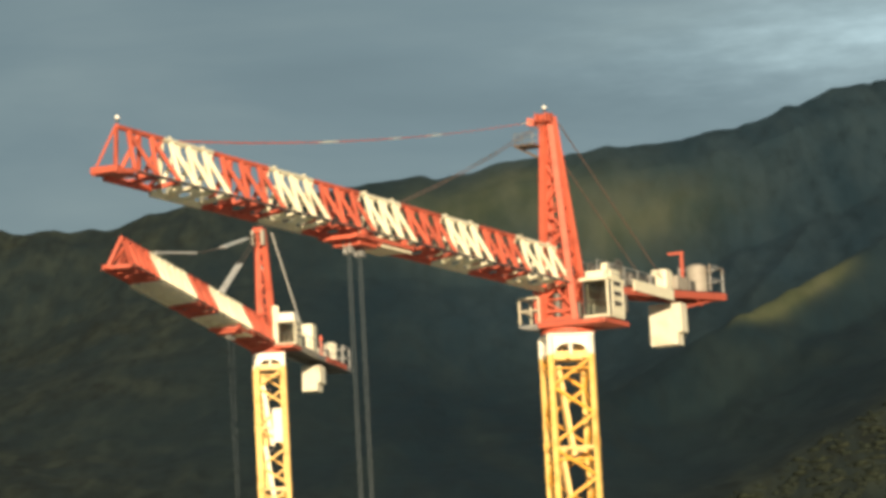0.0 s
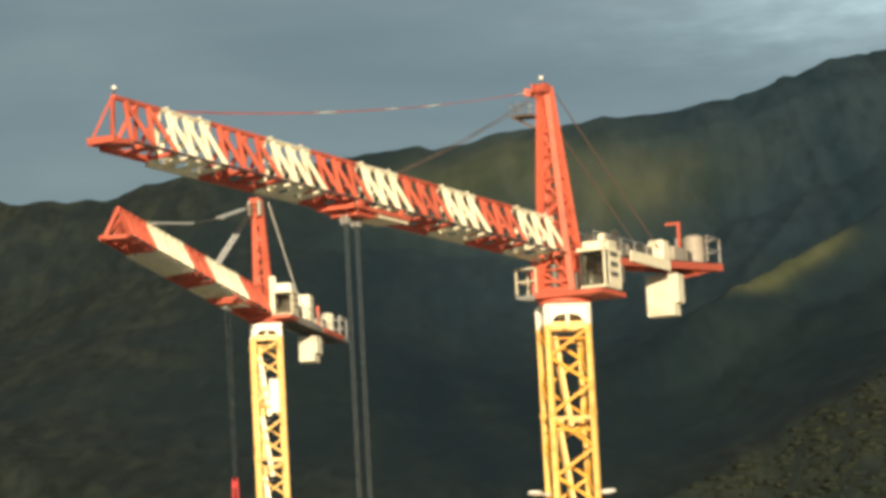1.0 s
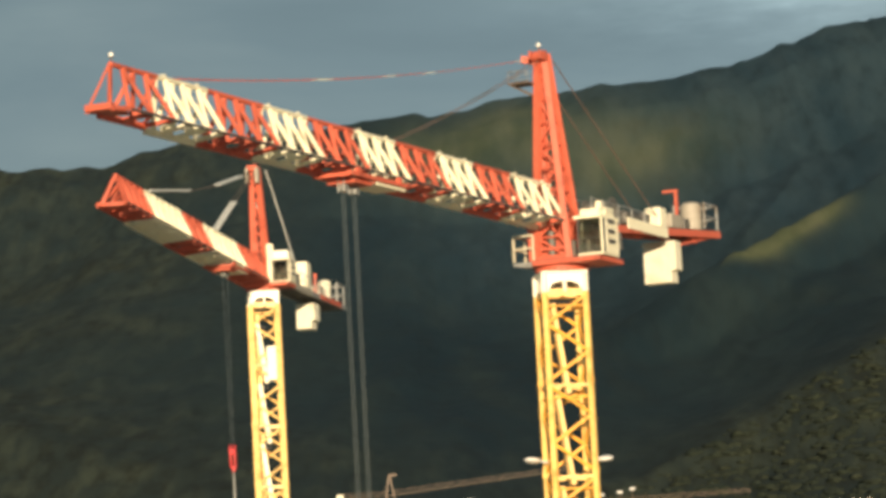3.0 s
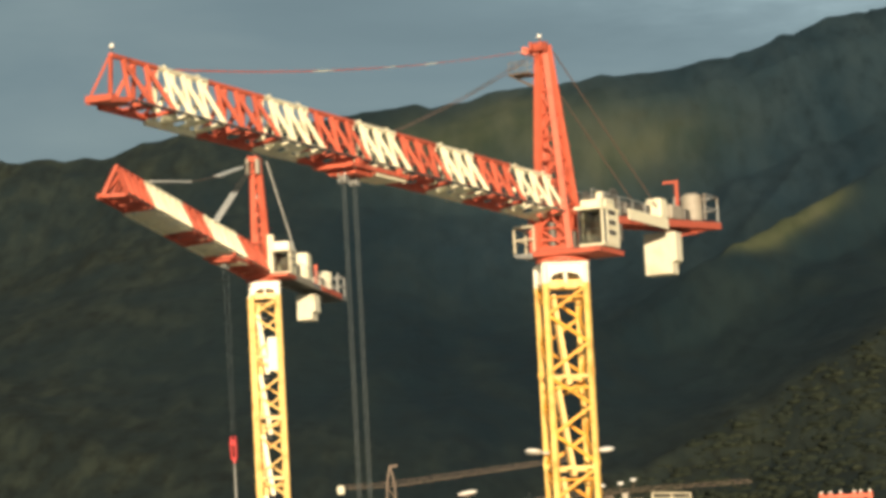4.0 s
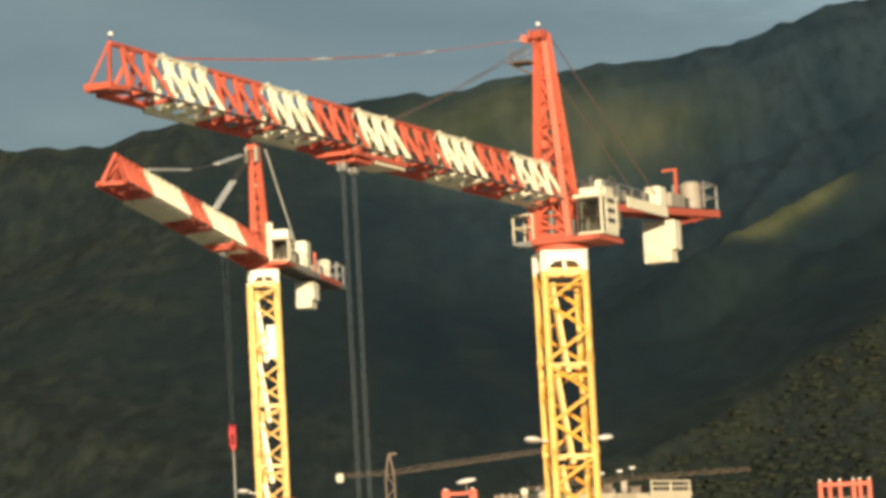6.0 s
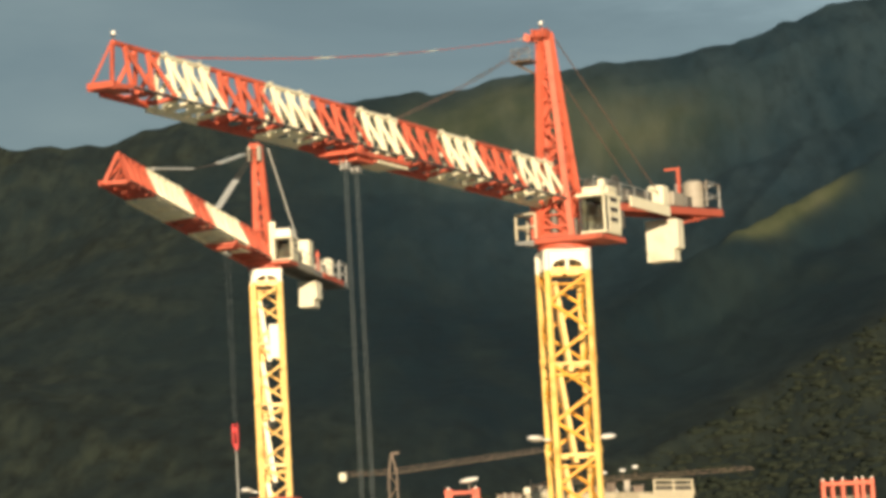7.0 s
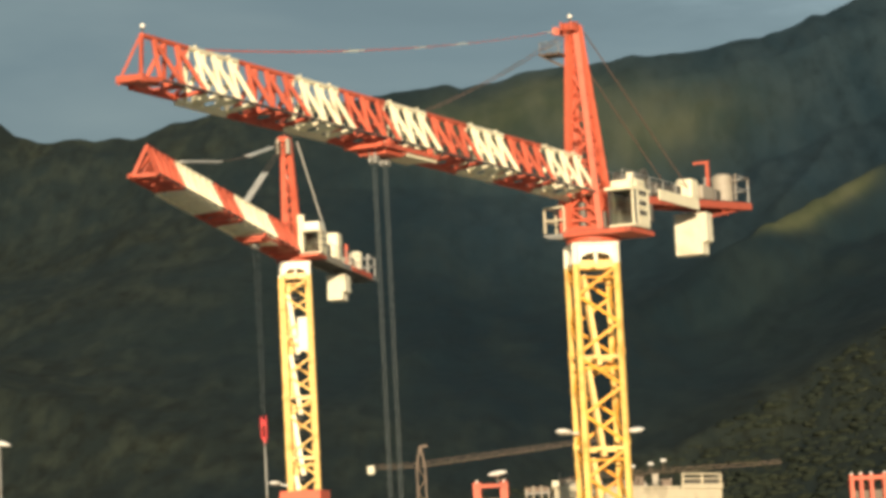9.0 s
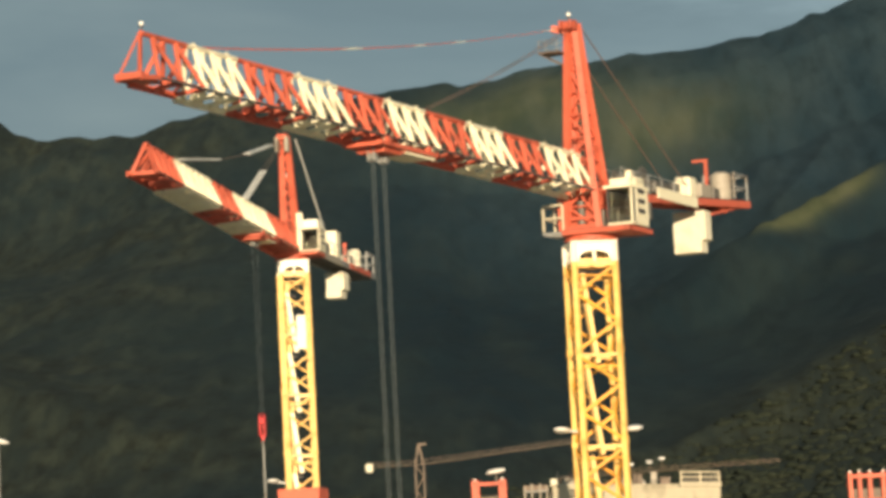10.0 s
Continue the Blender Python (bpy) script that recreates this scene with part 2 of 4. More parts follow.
def hill_material():
    m = bpy.data.materials.new("mountain_vegetation_and_light")
    m.use_nodes = True
    n, l = m.node_tree.nodes, m.node_tree.links
    bsdf = n["Principled BSDF"]
    bsdf.inputs["Roughness"].default_value = 0.95
    bsdf.inputs["Specular IOR Level"].default_value = 0.1
    geo = n.new("ShaderNodeNewGeometry")
    lay = n.new("ShaderNodeMapping")
    lay.inputs["Scale"].default_value = (1.0, 0.17, 0.4)
    l.new(geo.outputs["Position"], lay.inputs["Vector"])

    def tex(scale, detail=5.0, rough=0.6):
        t = n.new("ShaderNodeTexNoise")
        t.inputs["Scale"].default_value, t.inputs["Detail"].default_value, t.inputs["Roughness"].default_value = scale, detail, rough
        l.new(lay.outputs[0], t.inputs["Vector"])
        return t.outputs["Fac"]

    def reach(src, a, b, lo=0.0, hi=1.0):
        r = n.new("ShaderNodeMapRange")
        for key, value in (("From Min", a), ("From Max", b), ("To Min", lo), ("To Max", hi)):
            r.inputs[key].default_value = value
        l.new(src, r.inputs["Value"])
        return r.outputs[0]

    def mix(a, b, fac):
        x = n.new("ShaderNodeMix")
        x.data_type = "RGBA"
        for key, value in (("A", a), ("B", b)):
            if isinstance(value, tuple):
                x.inputs[key].default_value = (*value, 1)
            else:
                l.new(value, x.inputs[key])
        l.new(fac, x.inputs["Factor"])
        return x.outputs["Result"]

    sunlit_grass = n.new("ShaderNodeAttribute")
    sunlit_grass.attribute_name = "sunlit_grass"
    brush = n.new("ShaderNodeAttribute")
    brush.attribute_name = "brush"
    # wood tones darkened and blued to hold cloud shade and haze
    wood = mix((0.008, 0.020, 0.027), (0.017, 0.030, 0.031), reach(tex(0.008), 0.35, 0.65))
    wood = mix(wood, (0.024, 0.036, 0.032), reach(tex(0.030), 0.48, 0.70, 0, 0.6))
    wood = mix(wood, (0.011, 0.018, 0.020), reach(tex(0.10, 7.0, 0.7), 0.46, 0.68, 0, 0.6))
    # bluer, paler wood tones stand in for haze on the far slopes
    far_haze = n.new("ShaderNodeAttribute")
    far_haze.attribute_name = "far_haze"
    hazy_wood = mix((0.017, 0.037, 0.049), (0.030, 0.051, 0.060), reach(tex(0.03), 0.35, 0.65))
    hazy_wood = mix(hazy_wood, (0.009, 0.018, 0.022), reach(tex(0.11, 7.0, 0.7), 0.48, 0.70, 0, 0.55))
    wood = mix(wood, hazy_wood, far_haze.outputs["Fac"])
    scrub = mix((0.022, 0.030, 0.025), (0.045, 0.054, 0.037), reach(tex(0.07), 0.44, 0.68))
    scrub = mix(scrub, (0.012, 0.013, 0.009), reach(tex(0.15, 7.0, 0.7), 0.46, 0.66, 0, 0.75))
    # grass tones raised to hold the sun patches between cloud shade
    lit_meadow = mix((0.047, 0.061, 0.030), (0.096, 0.102, 0.057), reach(tex(0.035), 0.35, 0.65))
    lit_meadow = mix(lit_meadow, (0.036, 0.042, 0.020), reach(tex(0.12, 6.0, 0.65), 0.50, 0.72, 0, 0.25))
    soil = n.new("ShaderNodeAttribute")
    soil.attribute_name = "soil"
    earth = mix((0.30, 0.25, 0.18), (0.38, 0.34, 0.27), reach(tex(0.3), 0.4, 0.6))
    col = mix(wood, scrub, brush.outputs["Fac"])
    col = mix(col, lit_meadow, sunlit_grass.outputs["Fac"])
    col = mix(col, earth, soil.outputs["Fac"])
    l.new(col, bsdf.inputs["Base Color"])
    relief = n.new("ShaderNodeBump")
    relief.inputs["Strength"].default_value, relief.inputs["Distance"].default_value = 0.4, 3.0
    l.new(tex(0.16, 6.0, 0.65), relief.inputs["Height"])
    l.new(relief.outputs[0], bsdf.inputs["Normal"])
    return m


HILL = hill_material()
ground = new("ground", mesh_of("ground", np.stack((X, Y, Z), -1).reshape(-1, 3).tolist(), quads.tolist(), HILL, True))
tagged(ground, "dark green wooded mountainside with grassy shoulders, light and haze painted in", "mountain", kind="structure")
# where grassland with sunlight painted in, and dry brush, grow instead of forest
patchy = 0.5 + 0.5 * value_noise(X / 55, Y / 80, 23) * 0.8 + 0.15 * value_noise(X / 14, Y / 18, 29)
lit_meadow = np.exp(-((X - 40) / 85) ** 2 - ((Y - 2490) / 85) ** 2) * 0.8
lit_meadow += np.exp(-((X - 150) / 55) ** 2 - ((Y - 2440) / 60) ** 2) * 0.5
# strip of sunlight painted along the spur's crest, cut sharp on one side
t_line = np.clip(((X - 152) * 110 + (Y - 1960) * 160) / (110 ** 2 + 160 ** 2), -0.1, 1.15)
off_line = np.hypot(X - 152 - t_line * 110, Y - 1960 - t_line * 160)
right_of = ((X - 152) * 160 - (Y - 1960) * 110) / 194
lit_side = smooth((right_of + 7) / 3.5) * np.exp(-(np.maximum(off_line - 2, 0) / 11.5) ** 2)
lit_meadow = np.clip(lit_meadow * (0.55 + 0.8 * patchy) + 2.2 * lit_side * (0.7 + 0.4 * patchy) * smooth((t_line - 0.03) / 0.25) * smooth((0.9 - t_line) / 0.35), 0, 1)


def beside(a, b, width):
    """1 along the line from a to b, falling to 0 beside it."""
    dx, dy = b[0] - a[0], b[1] - a[1]
    t = np.clip(((X - a[0]) * dx + (Y - a[1]) * dy) / (dx * dx + dy * dy), 0, 1)
    return np.exp(-(np.hypot(X - a[0] - t * dx, Y - a[1] - t * dy) / width) ** 2)


dry = beside((95, 1400), (330, 1640), 110) + beside((-120, 1380), (-360, 1620), 120) + 0.6 * smooth((1330 - Y) / 250)
dry += 0.9 * smooth((X - 20 - 0.9 * (Y - 1400)) / 140) * smooth((1700 - Y) / 120)
dry = np.clip((dry + 0.9 * smooth((-50 - X) / 160)) * (0.4 + 0.8 * patchy), 0, 1)
# mask of the painted haze, growing with distance up the slope
hazy_wood = np.clip(smooth((Y - 1880) / 450) * (0.3 + 0.7 * smooth((X + 70) / 130)) * (0.65 + 0.6 * patchy), 0, 1)
for name, values in (("sunlit_grass", lit_meadow), ("brush", dry), ("far_haze", hazy_wood), ("soil", smooth((640 - Y) / 60) * smooth((Y + 900) / 300))):
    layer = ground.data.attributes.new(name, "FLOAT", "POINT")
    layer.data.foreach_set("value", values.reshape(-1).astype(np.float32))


# ---- woodland: single crowns and bushes standing out of the canopy ----
def crown_material():
    m = bpy.data.materials.new("crown_foliage")
    m.use_nodes = True
    n, l = m.node_tree.nodes, m.node_tree.links
    bsdf = n["Principled BSDF"]
    bsdf.inputs["Roughness"].default_value, bsdf.inputs["Specular IOR Level"].default_value = 0.95, 0.1
    geo = n.new("ShaderNodeNewGeometry")
    tone = n.new("ShaderNodeValToRGB")
    tone.color_ramp.elements.new(0.55)
    for k, (at, c) in enumerate(((0.0, (0.018, 0.024, 0.018, 1)), (0.6, (0.021, 0.027, 0.018, 1)), (1.0, (0.026, 0.031, 0.020, 1)))):
        tone.color_ramp.elements[k].position, tone.color_ramp.elements[k].color = at, c
    l.new(geo.outputs["Random Per Island"], tone.inputs[0])
    leaf = n.new("ShaderNodeTexNoise")
    leaf.inputs["Scale"].default_value, leaf.inputs["Detail"].default_value = 0.6, 5
    l.new(geo.outputs["Position"], leaf.inputs["Vector"])
    dim = n.new("ShaderNodeMapRange")
    for key, value in (("From Min", 0.35), ("From Max", 0.65), ("To Min", 0.75), ("To Max", 1.2)):
        dim.inputs[key].default_value = value
    l.new(leaf.outputs["Fac"], dim.inputs["Value"])
    hsv = n.new("ShaderNodeHueSaturation")
    l.new(dim.outputs[0], hsv.inputs["Value"])
    l.new(tone.outputs[0], hsv.inputs["Color"])
    l.new(hsv.outputs[0], bsdf.inputs["Base Color"])
    return m


ball = bmesh.new()
bmesh.ops.create_icosphere(ball, subdivisions=2, radius=1)
ball_v = np.array([v.co[:] for v in ball.verts])
ball_f = np.array([[v.index for v in f.verts] for f in ball.faces])
ball.free()
rng_w = np.random.RandomState(31)
count = 9000
tree_y = 1240 + 420 * rng_w.rand(count)
tree_x = (rng_w.rand(count) * 2 - 1) * (0.15 * tree_y + 25)
thick = smooth((tree_x - 20 - 0.9 * (tree_y - 1400)) / 140)
keep = thick + 0.7 * value_noise(tree_x / 24, tree_y / 30, 41) * thick + 0.3 * (rng_w.rand(count) - 0.5) > 0.4
tree_x, tree_y = tree_x[keep], tree_y[keep]
size = 0.9 + 2.6 * rng_w.rand(len(tree_x)) ** 3
crown_at = np.stack((tree_x, tree_y, height(tree_x, tree_y) - size * 0.12), -1)
lumps = 1 + 0.7 * (rng_w.rand(len(tree_x), len(ball_v), 1) - 0.5)
shape = ball_v[None] * lumps * size[:, None, None] * np.stack((0.8 + 0.7 * rng_w.rand(len(size)), 1.0 + rng_w.rand(len(size)), 0.35 + 0.25 * rng_w.rand(len(size))), -1)[:, None, :]
crown_v = (shape + crown_at[:, None, :]).reshape(-1, 3)
crown_f = (ball_f[None] + (np.arange(len(size)) * len(ball_v))[:, None, None]).reshape(-1, 3)
woodland = new("woodland", mesh_of("woodland", crown_v.tolist(), crown_f.tolist(), crown_material(), True))
tagged(woodland, "dark green tree crowns and scrub on the mountainside", "trees", kind="stuff")


# ---- tower cranes ----
def lattice_section(crane, name, mat, brace_mat, s0, s1, zt, zb, half, bays, slope=0.0, r=0.08, k=0.6, low_side=0.25):
    """A triangular jib section from s0 to s1: three chords, with every brace a piece of its own. zt, zb: heights of top and bottom chord."""
    up = lambda s: slope * s
    section = part(name, rod(fresh(), (s0, 0, zt + up(s0)), (s1, 0, zt + up(s1)), 0.10, 8), mat, crane)
    member("bottom_chord", (s0 - k, half, zb + up(s0)), (s1 - k, half, zb + up(s1)), 0.05, mat, section, True, 0.045)
    member("bottom_chord", (s0 - k, -half, zb + up(s0) - low_side), (s1 - k, -half, zb + up(s1) - low_side), 0.065, mat, section, True, 0.12)
    # rail coloured dark to stand for the chord's unlit flange
    member("trolley_rail", (s0 - k, half + 0.06, zb + up(s0) - 0.03), (s1 - k, half + 0.06, zb + up(s1) - 0.03), 0.05, DARK, section, True, 0.04)
    step = (s1 - s0) / bays
    for i in range(bays):
        a, b = s0 + i * step, s0 + (i + 1) * step
        mid = (a + b) / 2
        for side in (-1, 1):
            # the two faces stand half a bay out of step
            low = lambda s: (s - k, side * half, zb + up(s) - (0 if side > 0 else low_side * 0.7))
            if side > 0:
                member("brace", low(a), (mid, 0, zt + up(mid)), r, brace_mat, section)
                member("brace", (mid, 0, zt + up(mid)), low(b), r, brace_mat, section)
            else:
                member("brace", (a, 0, zt + up(a)), low(mid), r, brace_mat, section)
                member("brace", low(mid), (b, 0, zt + up(b)), r, brace_mat, section)
        member("cross_brace", (a - k, -half, zb + up(a) - low_side * 0.7), (a - k, half, zb + up(a)), r * 0.6, brace_mat, section, True, r * 0.9)
        y = half if i % 2 else -half
        member("cross_brace", (a - k, y, zb + up(a)), (b - k, -y, zb + up(b)), r * 0.5, brace_mat, section, True, r * 0.7)
    if mat is WHITE:
        for s in (s0 + step / 2, s1 - step / 2):
            part("gusset", box(fresh(), s - 0.1, s + 0.1, -0.03, 0.03, zt + up(s) - 0.05, zt + up(s) + 0.17, 0.01), mat, section)
    return section


def jib(crane, stripes, zt, zb, half, slope, nose, r=0.08, bay=1.3, lean=0.6):
    """Striped jib built of sections; stripes: (start, end, paint) from the root outwards."""
    for s0, s1, mat in stripes:
        lattice_section(crane, "jib_section", mat, mat, s0, s1, zt, zb, half, max(2, round((s1 - s0) / bay)), slope, r * (1.12 if mat is WHITE else 1.05) * (0.95 if s1 == stripes[-1][1] else 1.0), lean, 0.1 if s1 == stripes[-1][1] else 0.25)
    s1 = stripes[-1][1]
    z = slope * s1
    # pulley frame at the nose
    bm = fresh()
    for side in (-1, 1):
        bar(bm, (s1 - lean, side * half, zb + z), (nose, side * half * 0.75, zb + z - 0.1), 0.16)
        rod(bm, (nose, side * half * 0.75, zb + z - 0.1), (s1 + 0.1, 0, zt + z - 0.05), 0.05)
    box(bm, nose - 0.25, nose + 0.12, -half * 0.85, half * 0.85, zb + z - 0.14, zb + z + 0.1, 0.03)
    box(bm, s1 - 0.6, nose - 0.3, -half * 0.55, half * 0.55, zb + z - 0.12, zb + z - 0.02, 0.02)
    part("jib_nose", bm, RED, crane)


def beacon(crane, x, y, z, s=1.0):
    bm = fresh()
    rod(bm, (x, y, z), (x, y, z + 0.32 * s), 0.035 * s)
    rod(bm, (x, y, z + 0.30 * s), (x, y, z + 0.36 * s), 0.13 * s, 12)
    base = part("beacon", bm, DARK, crane, "small aircraft warning lamp on a stalk")
    bm = fresh()
    bmesh.ops.create_uvsphere(bm, u_segments=12, v_segments=8, radius=0.15 * s, matrix=Matrix.Translation((x, y, z + 0.47 * s)) @ Matrix.Diagonal((1, 1, 1.1, 1)))
    for f in bm.faces:
        f.smooth = True
    part("lens", bm, LAMP, base, "white lamp dome")


def handrail(crane, corners, z, h=1.05, r=0.032, mat=None):
    """A rail bent along a line of deck corners, with its posts and knee rails as pieces."""
    mat = mat or GREY
    bm = fresh()
    ends = [Vector((*q, z)) for q in corners]
    for a, b in zip(ends, ends[1:]):
        rod(bm, a + Vector((0, 0, h)), b + Vector((0, 0, h)), r, 6)
    rail = part("handrail", bm, mat, crane, "grey tubular handrail")
    for a, b in zip(ends, ends[1:]):
        n = max(1, round((b - a).length / 1.7))
        for k in range(n):
            p = a.lerp(b, k / n)
            member("post", p, p + Vector((0, 0, h)), r, mat, rail)
        member("knee_rail", a + Vector((0, 0, h * 0.5)), b + Vector((0, 0, h * 0.5)), r * 0.8, mat, rail)
    member("post", ends[-1], ends[-1] + Vector((0, 0, h)), r, mat, rail)
    return rail


def mast(crane, turn, side, top, floor, brace, thick=0.08, legs=None, at=(0, 0), leg=0.23, wide=1.0, sect=4.1, cap=0.95, shown=5, land=0.72):
    """Square lattice mast below the slewing ring, built in bolted sections with inner ladders and landings."""
    m = pose(*at, 0, 0, 0, turn)
    legs = legs or YELLOW
    h = side / 2
    P = lambda x, y, z: m @ Vector((x, y, z))
    corners = [(-h, -h), (h, -h), (h, h), (-h, h)]
    # welded cap: a top frame, corner posts and plates with arched openings
    bm = fresh()
    box(bm, -h - 0.13, h + 0.13, -h - 0.13, h + 0.13, top - 0.1, top, 0.02)
    bm.transform(m)
    head_plate = part("mast_cap", bm, CAP, crane, "pale welded mast head with arched openings")
    for (x0, y0), (x1, y1) in zip(corners, corners[1:] + corners[:1]):
        part("post", bar(fresh(), P(x0, y0, top - 0.1), P(x0, y0, top - cap), 0.24), CAP, head_plate)
        bm = fresh()
        inw = m.to_3x3() @ Vector((-(y0 - y1), x0 - x1, 0)).normalized() * -0.06
        line = [(0.04, cap - 0.05), (0.12, cap - 0.05)] + [(0.5 - 0.38 * math.cos(math.pi * k / 10), cap - 0.05 - (cap - 0.5) * math.sin(math.pi * k / 10) ** 0.6) for k in range(11)] + [(0.88, cap - 0.05), (0.96, cap - 0.05)]
        for (u0, d0), (u1, d1) in zip(line, line[1:]):
            if u1 - u0 < 1e-4:
                continue
            q = [P(x0 + (x1 - x0) * u, y0 + (y1 - y0) * u, top - d) for u, d in ((u0, 0.1), (u1, 0.1), (u1, d1), (u0, d0))]
            vs = [bm.verts.new(v + o) for o in (Vector(), inw) for v in q]
            for f in ((0, 3, 2, 1), (4, 5, 6, 7), (0, 1, 5, 4), (3, 7, 6, 2)):
                bm.faces.new([vs[i] for i in f])
        bmesh.ops.remove_doubles(bm, verts=bm.verts, dist=0.002)
        bmesh.ops.recalc_face_normals(bm, faces=bm.faces)
        part("arched_plate", bm, CAP, head_plate)
        xm, ym = (x0 + x1) / 2, (y0 + y1) / 2
        member("centre_post", P(xm, ym, top - 0.4), P(xm, ym, top - cap + 0.02), 0.07, CAP, head_plate, True)
        member("tie_plate", P(x0 * 0.9 + x1 * 0.1, y0 * 0.9 + y1 * 0.1, top - cap + 0.06), P(x0 * 0.1 + x1 * 0.9, y0 * 0.1 + y1 * 0.9, top - cap + 0.06), 0.055, legs, head_plate, True, 0.08)
    z = top - cap
    count = 0
    while z > floor + 0.1:
        z0 = max(floor, z - sect)
        bm = ring(fresh(), h + 0.06, h - 0.06, z - 0.17, z - 0.03)
        bm.transform(m)
        section = part("mast_section", bm, legs, crane)
        for x, y in corners:
            member("leg", P(x, y, z), P(x, y, z0), leg / 2, legs, section, True)
            member("joint", P(x, y, z0 + 0.27), P(x, y, z0 - 0.02 if z0 > 0 else z0), leg / 2 + 0.025, legs, section, True)
        steps = 3
        for k, ((x0, y0), (x1, y1)) in enumerate(zip(corners, corners[1:] + corners[:1])):
            for i in range(steps):
                za, zb = z - 0.15 - (z - z0 - 0.3) * i / steps, z - 0.15 - (z - z0 - 0.3) * (i + 1) / steps
                a, b = ((x0, y0), (x1, y1)) if (i + k + count * steps) % 2 else ((x1, y1), (x0, y0))
                member("brace", P(*a, za), P(*b, zb), thick, brace, section)
            if count < shown:
                member("rail", P(x0, y0, z - 0.62), P(x1, y1, z - 0.62), 0.05, brace, section)
        if count < shown:
            # landing and leaning ladder
            bm = fresh()
            box(bm, -h * 0.85, h * 0.1, -h * 0.2, h * 0.85, z - land, z - land + 0.06)
            bm.transform(m)
            part("landing", bm, DARK, section)
            bm = fresh()
            lean = [(-h * 0.62, -h * 0.55, z - land + 0.22), (-h * 0.05, -h * 0.55, max(z0 - land + 0.27, 0.1))]
            for d in (-0.2, 0.2):
                bar(bm, P(lean[0][0], lean[0][1] + d, lean[0][2]), P(lean[1][0], lean[1][1] + d, lean[1][2]), 0.13 * wide)
            for i in range(13):
                t = (i + 0.5) / 13
                q = [lean[0][j] * (1 - t) + lean[1][j] * t for j in range(3)]
                rod(bm, P(q[0], q[1] - 0.2, q[2]), P(q[0], q[1] + 0.2, q[2]), 0.03, 5)
            part("ladder", bm, WHITE if wide > 2 else PALE, section, "pale steel ladder leaning between landings")
            if wide > 2:
                bm = fresh()
                box(bm, -h * 0.72, -h * 0.42, -h * 0.72, -h * 0.6, z0 + 0.02, z - 0.75, 0.02)
                bm.transform(m)
                part("cable_duct", bm, YELLOW, section)
        z = z0
        count += 1


def tower_head(crane, c0, half0, z0, c1, half1, z1, mat, bays=7, leg=0.1):
    """Tapered four-legged head; c0, c1: how far forward its base and apex stand."""
    level = lambda t: (c0 + (c1 - c0) * t, half0 + (half1 - half0) * t, z0 + (z1 - z0) * t)

    def corner(k, t):
        c, h, z = level(t)
        sx, sy = ((-1, -1), (1, -1), (1, 1), (-1, 1))[k]
        return Vector((c + sx * h, sy * h, z))

    head = part("tower_head", ring(fresh(), half0 + 0.12, half0 - 0.12, z0, z0 + 0.16, c0), mat, crane, "tapered red lattice tower head")
    for k in range(4):
        member("leg", corner(k, 0), corner(k, 1), leg, mat, head, True)
    for i in range(bays):
        t0, t1 = i / bays, (i + 1) / bays
        for k in range(4):
            j = (k + 1) % 4
            member("rail", corner(k, t0), corner(j, t0), 0.05, mat, head)
            a, b = (k, j) if i % 2 else (j, k)
            member("brace", corner(a, t0), corner(b, t1), 0.055, mat, head)
    bm = fresh()
    for y in (-0.16, 0.16):
        bar(bm, (c0, y, z0), (c1, y, z1 - 0.5), 0.09)
    for i in range(int((z1 - z0) / 0.35)):
        t = (i + 0.5) * 0.35 / (z1 - z0)
        rod(bm, (c0 + (c1 - c0) * t, -0.16, z0 + 0.35 * (i + 0.5)), (c0 + (c1 - c0) * t, 0.16, z0 + 0.35 * (i + 0.5)), 0.025, 5)
    part("ladder", bm, mat, head)
    bm = fresh()
    box(bm, c1 - half1 - 0.08, c1 + half1 + 0.08, -half1 - 0.06, half1 + 0.06, z1 - 0.45, z1 + 0.08, 0.04)
    rod(bm, (c1 + half1 + 0.25, -0.35, z1 - 0.15), (c1 + half1 + 0.25, 0.35, z1 - 0.15), 0.24, 14)
    box(bm, c1 + half1, c1 + half1 + 0.75, -0.3, -0.2, z1 - 0.35, z1 + 0.05, 0.02)
    box(bm, c1 + half1, c1 + half1 + 0.75, 0.2, 0.3, z1 - 0.35, z1 + 0.05, 0.02)
    part("apex_sheave", bm, mat, head)
    return head


def tie(crane, a, b, y, r, mat, joints=(), joint_mat=None, name="tie_bar", joint_r=2.2, sag=0.0):
    """A pair of pendant bars between two points of the crane's middle plane, hanging slightly, with coupling sleeves along them."""
    for side in (-1, 1):
        p, q = Vector((a[0], side * y, a[1])), Vector((b[0], side * y, b[1]))
        at = lambda t: p.lerp(q, t) - Vector((0, 0, 4 * sag * t * (1 - t)))
        bm = tube(fresh(), [at(k / 14) for k in range(15)] if sag else [p, q], r)
        bars = part(name, bm, mat, crane)
        for t0, t1 in joints:
            part("coupling", bar(fresh(), at(t0), at(t1), r * joint_r), joint_mat or mat, bars)


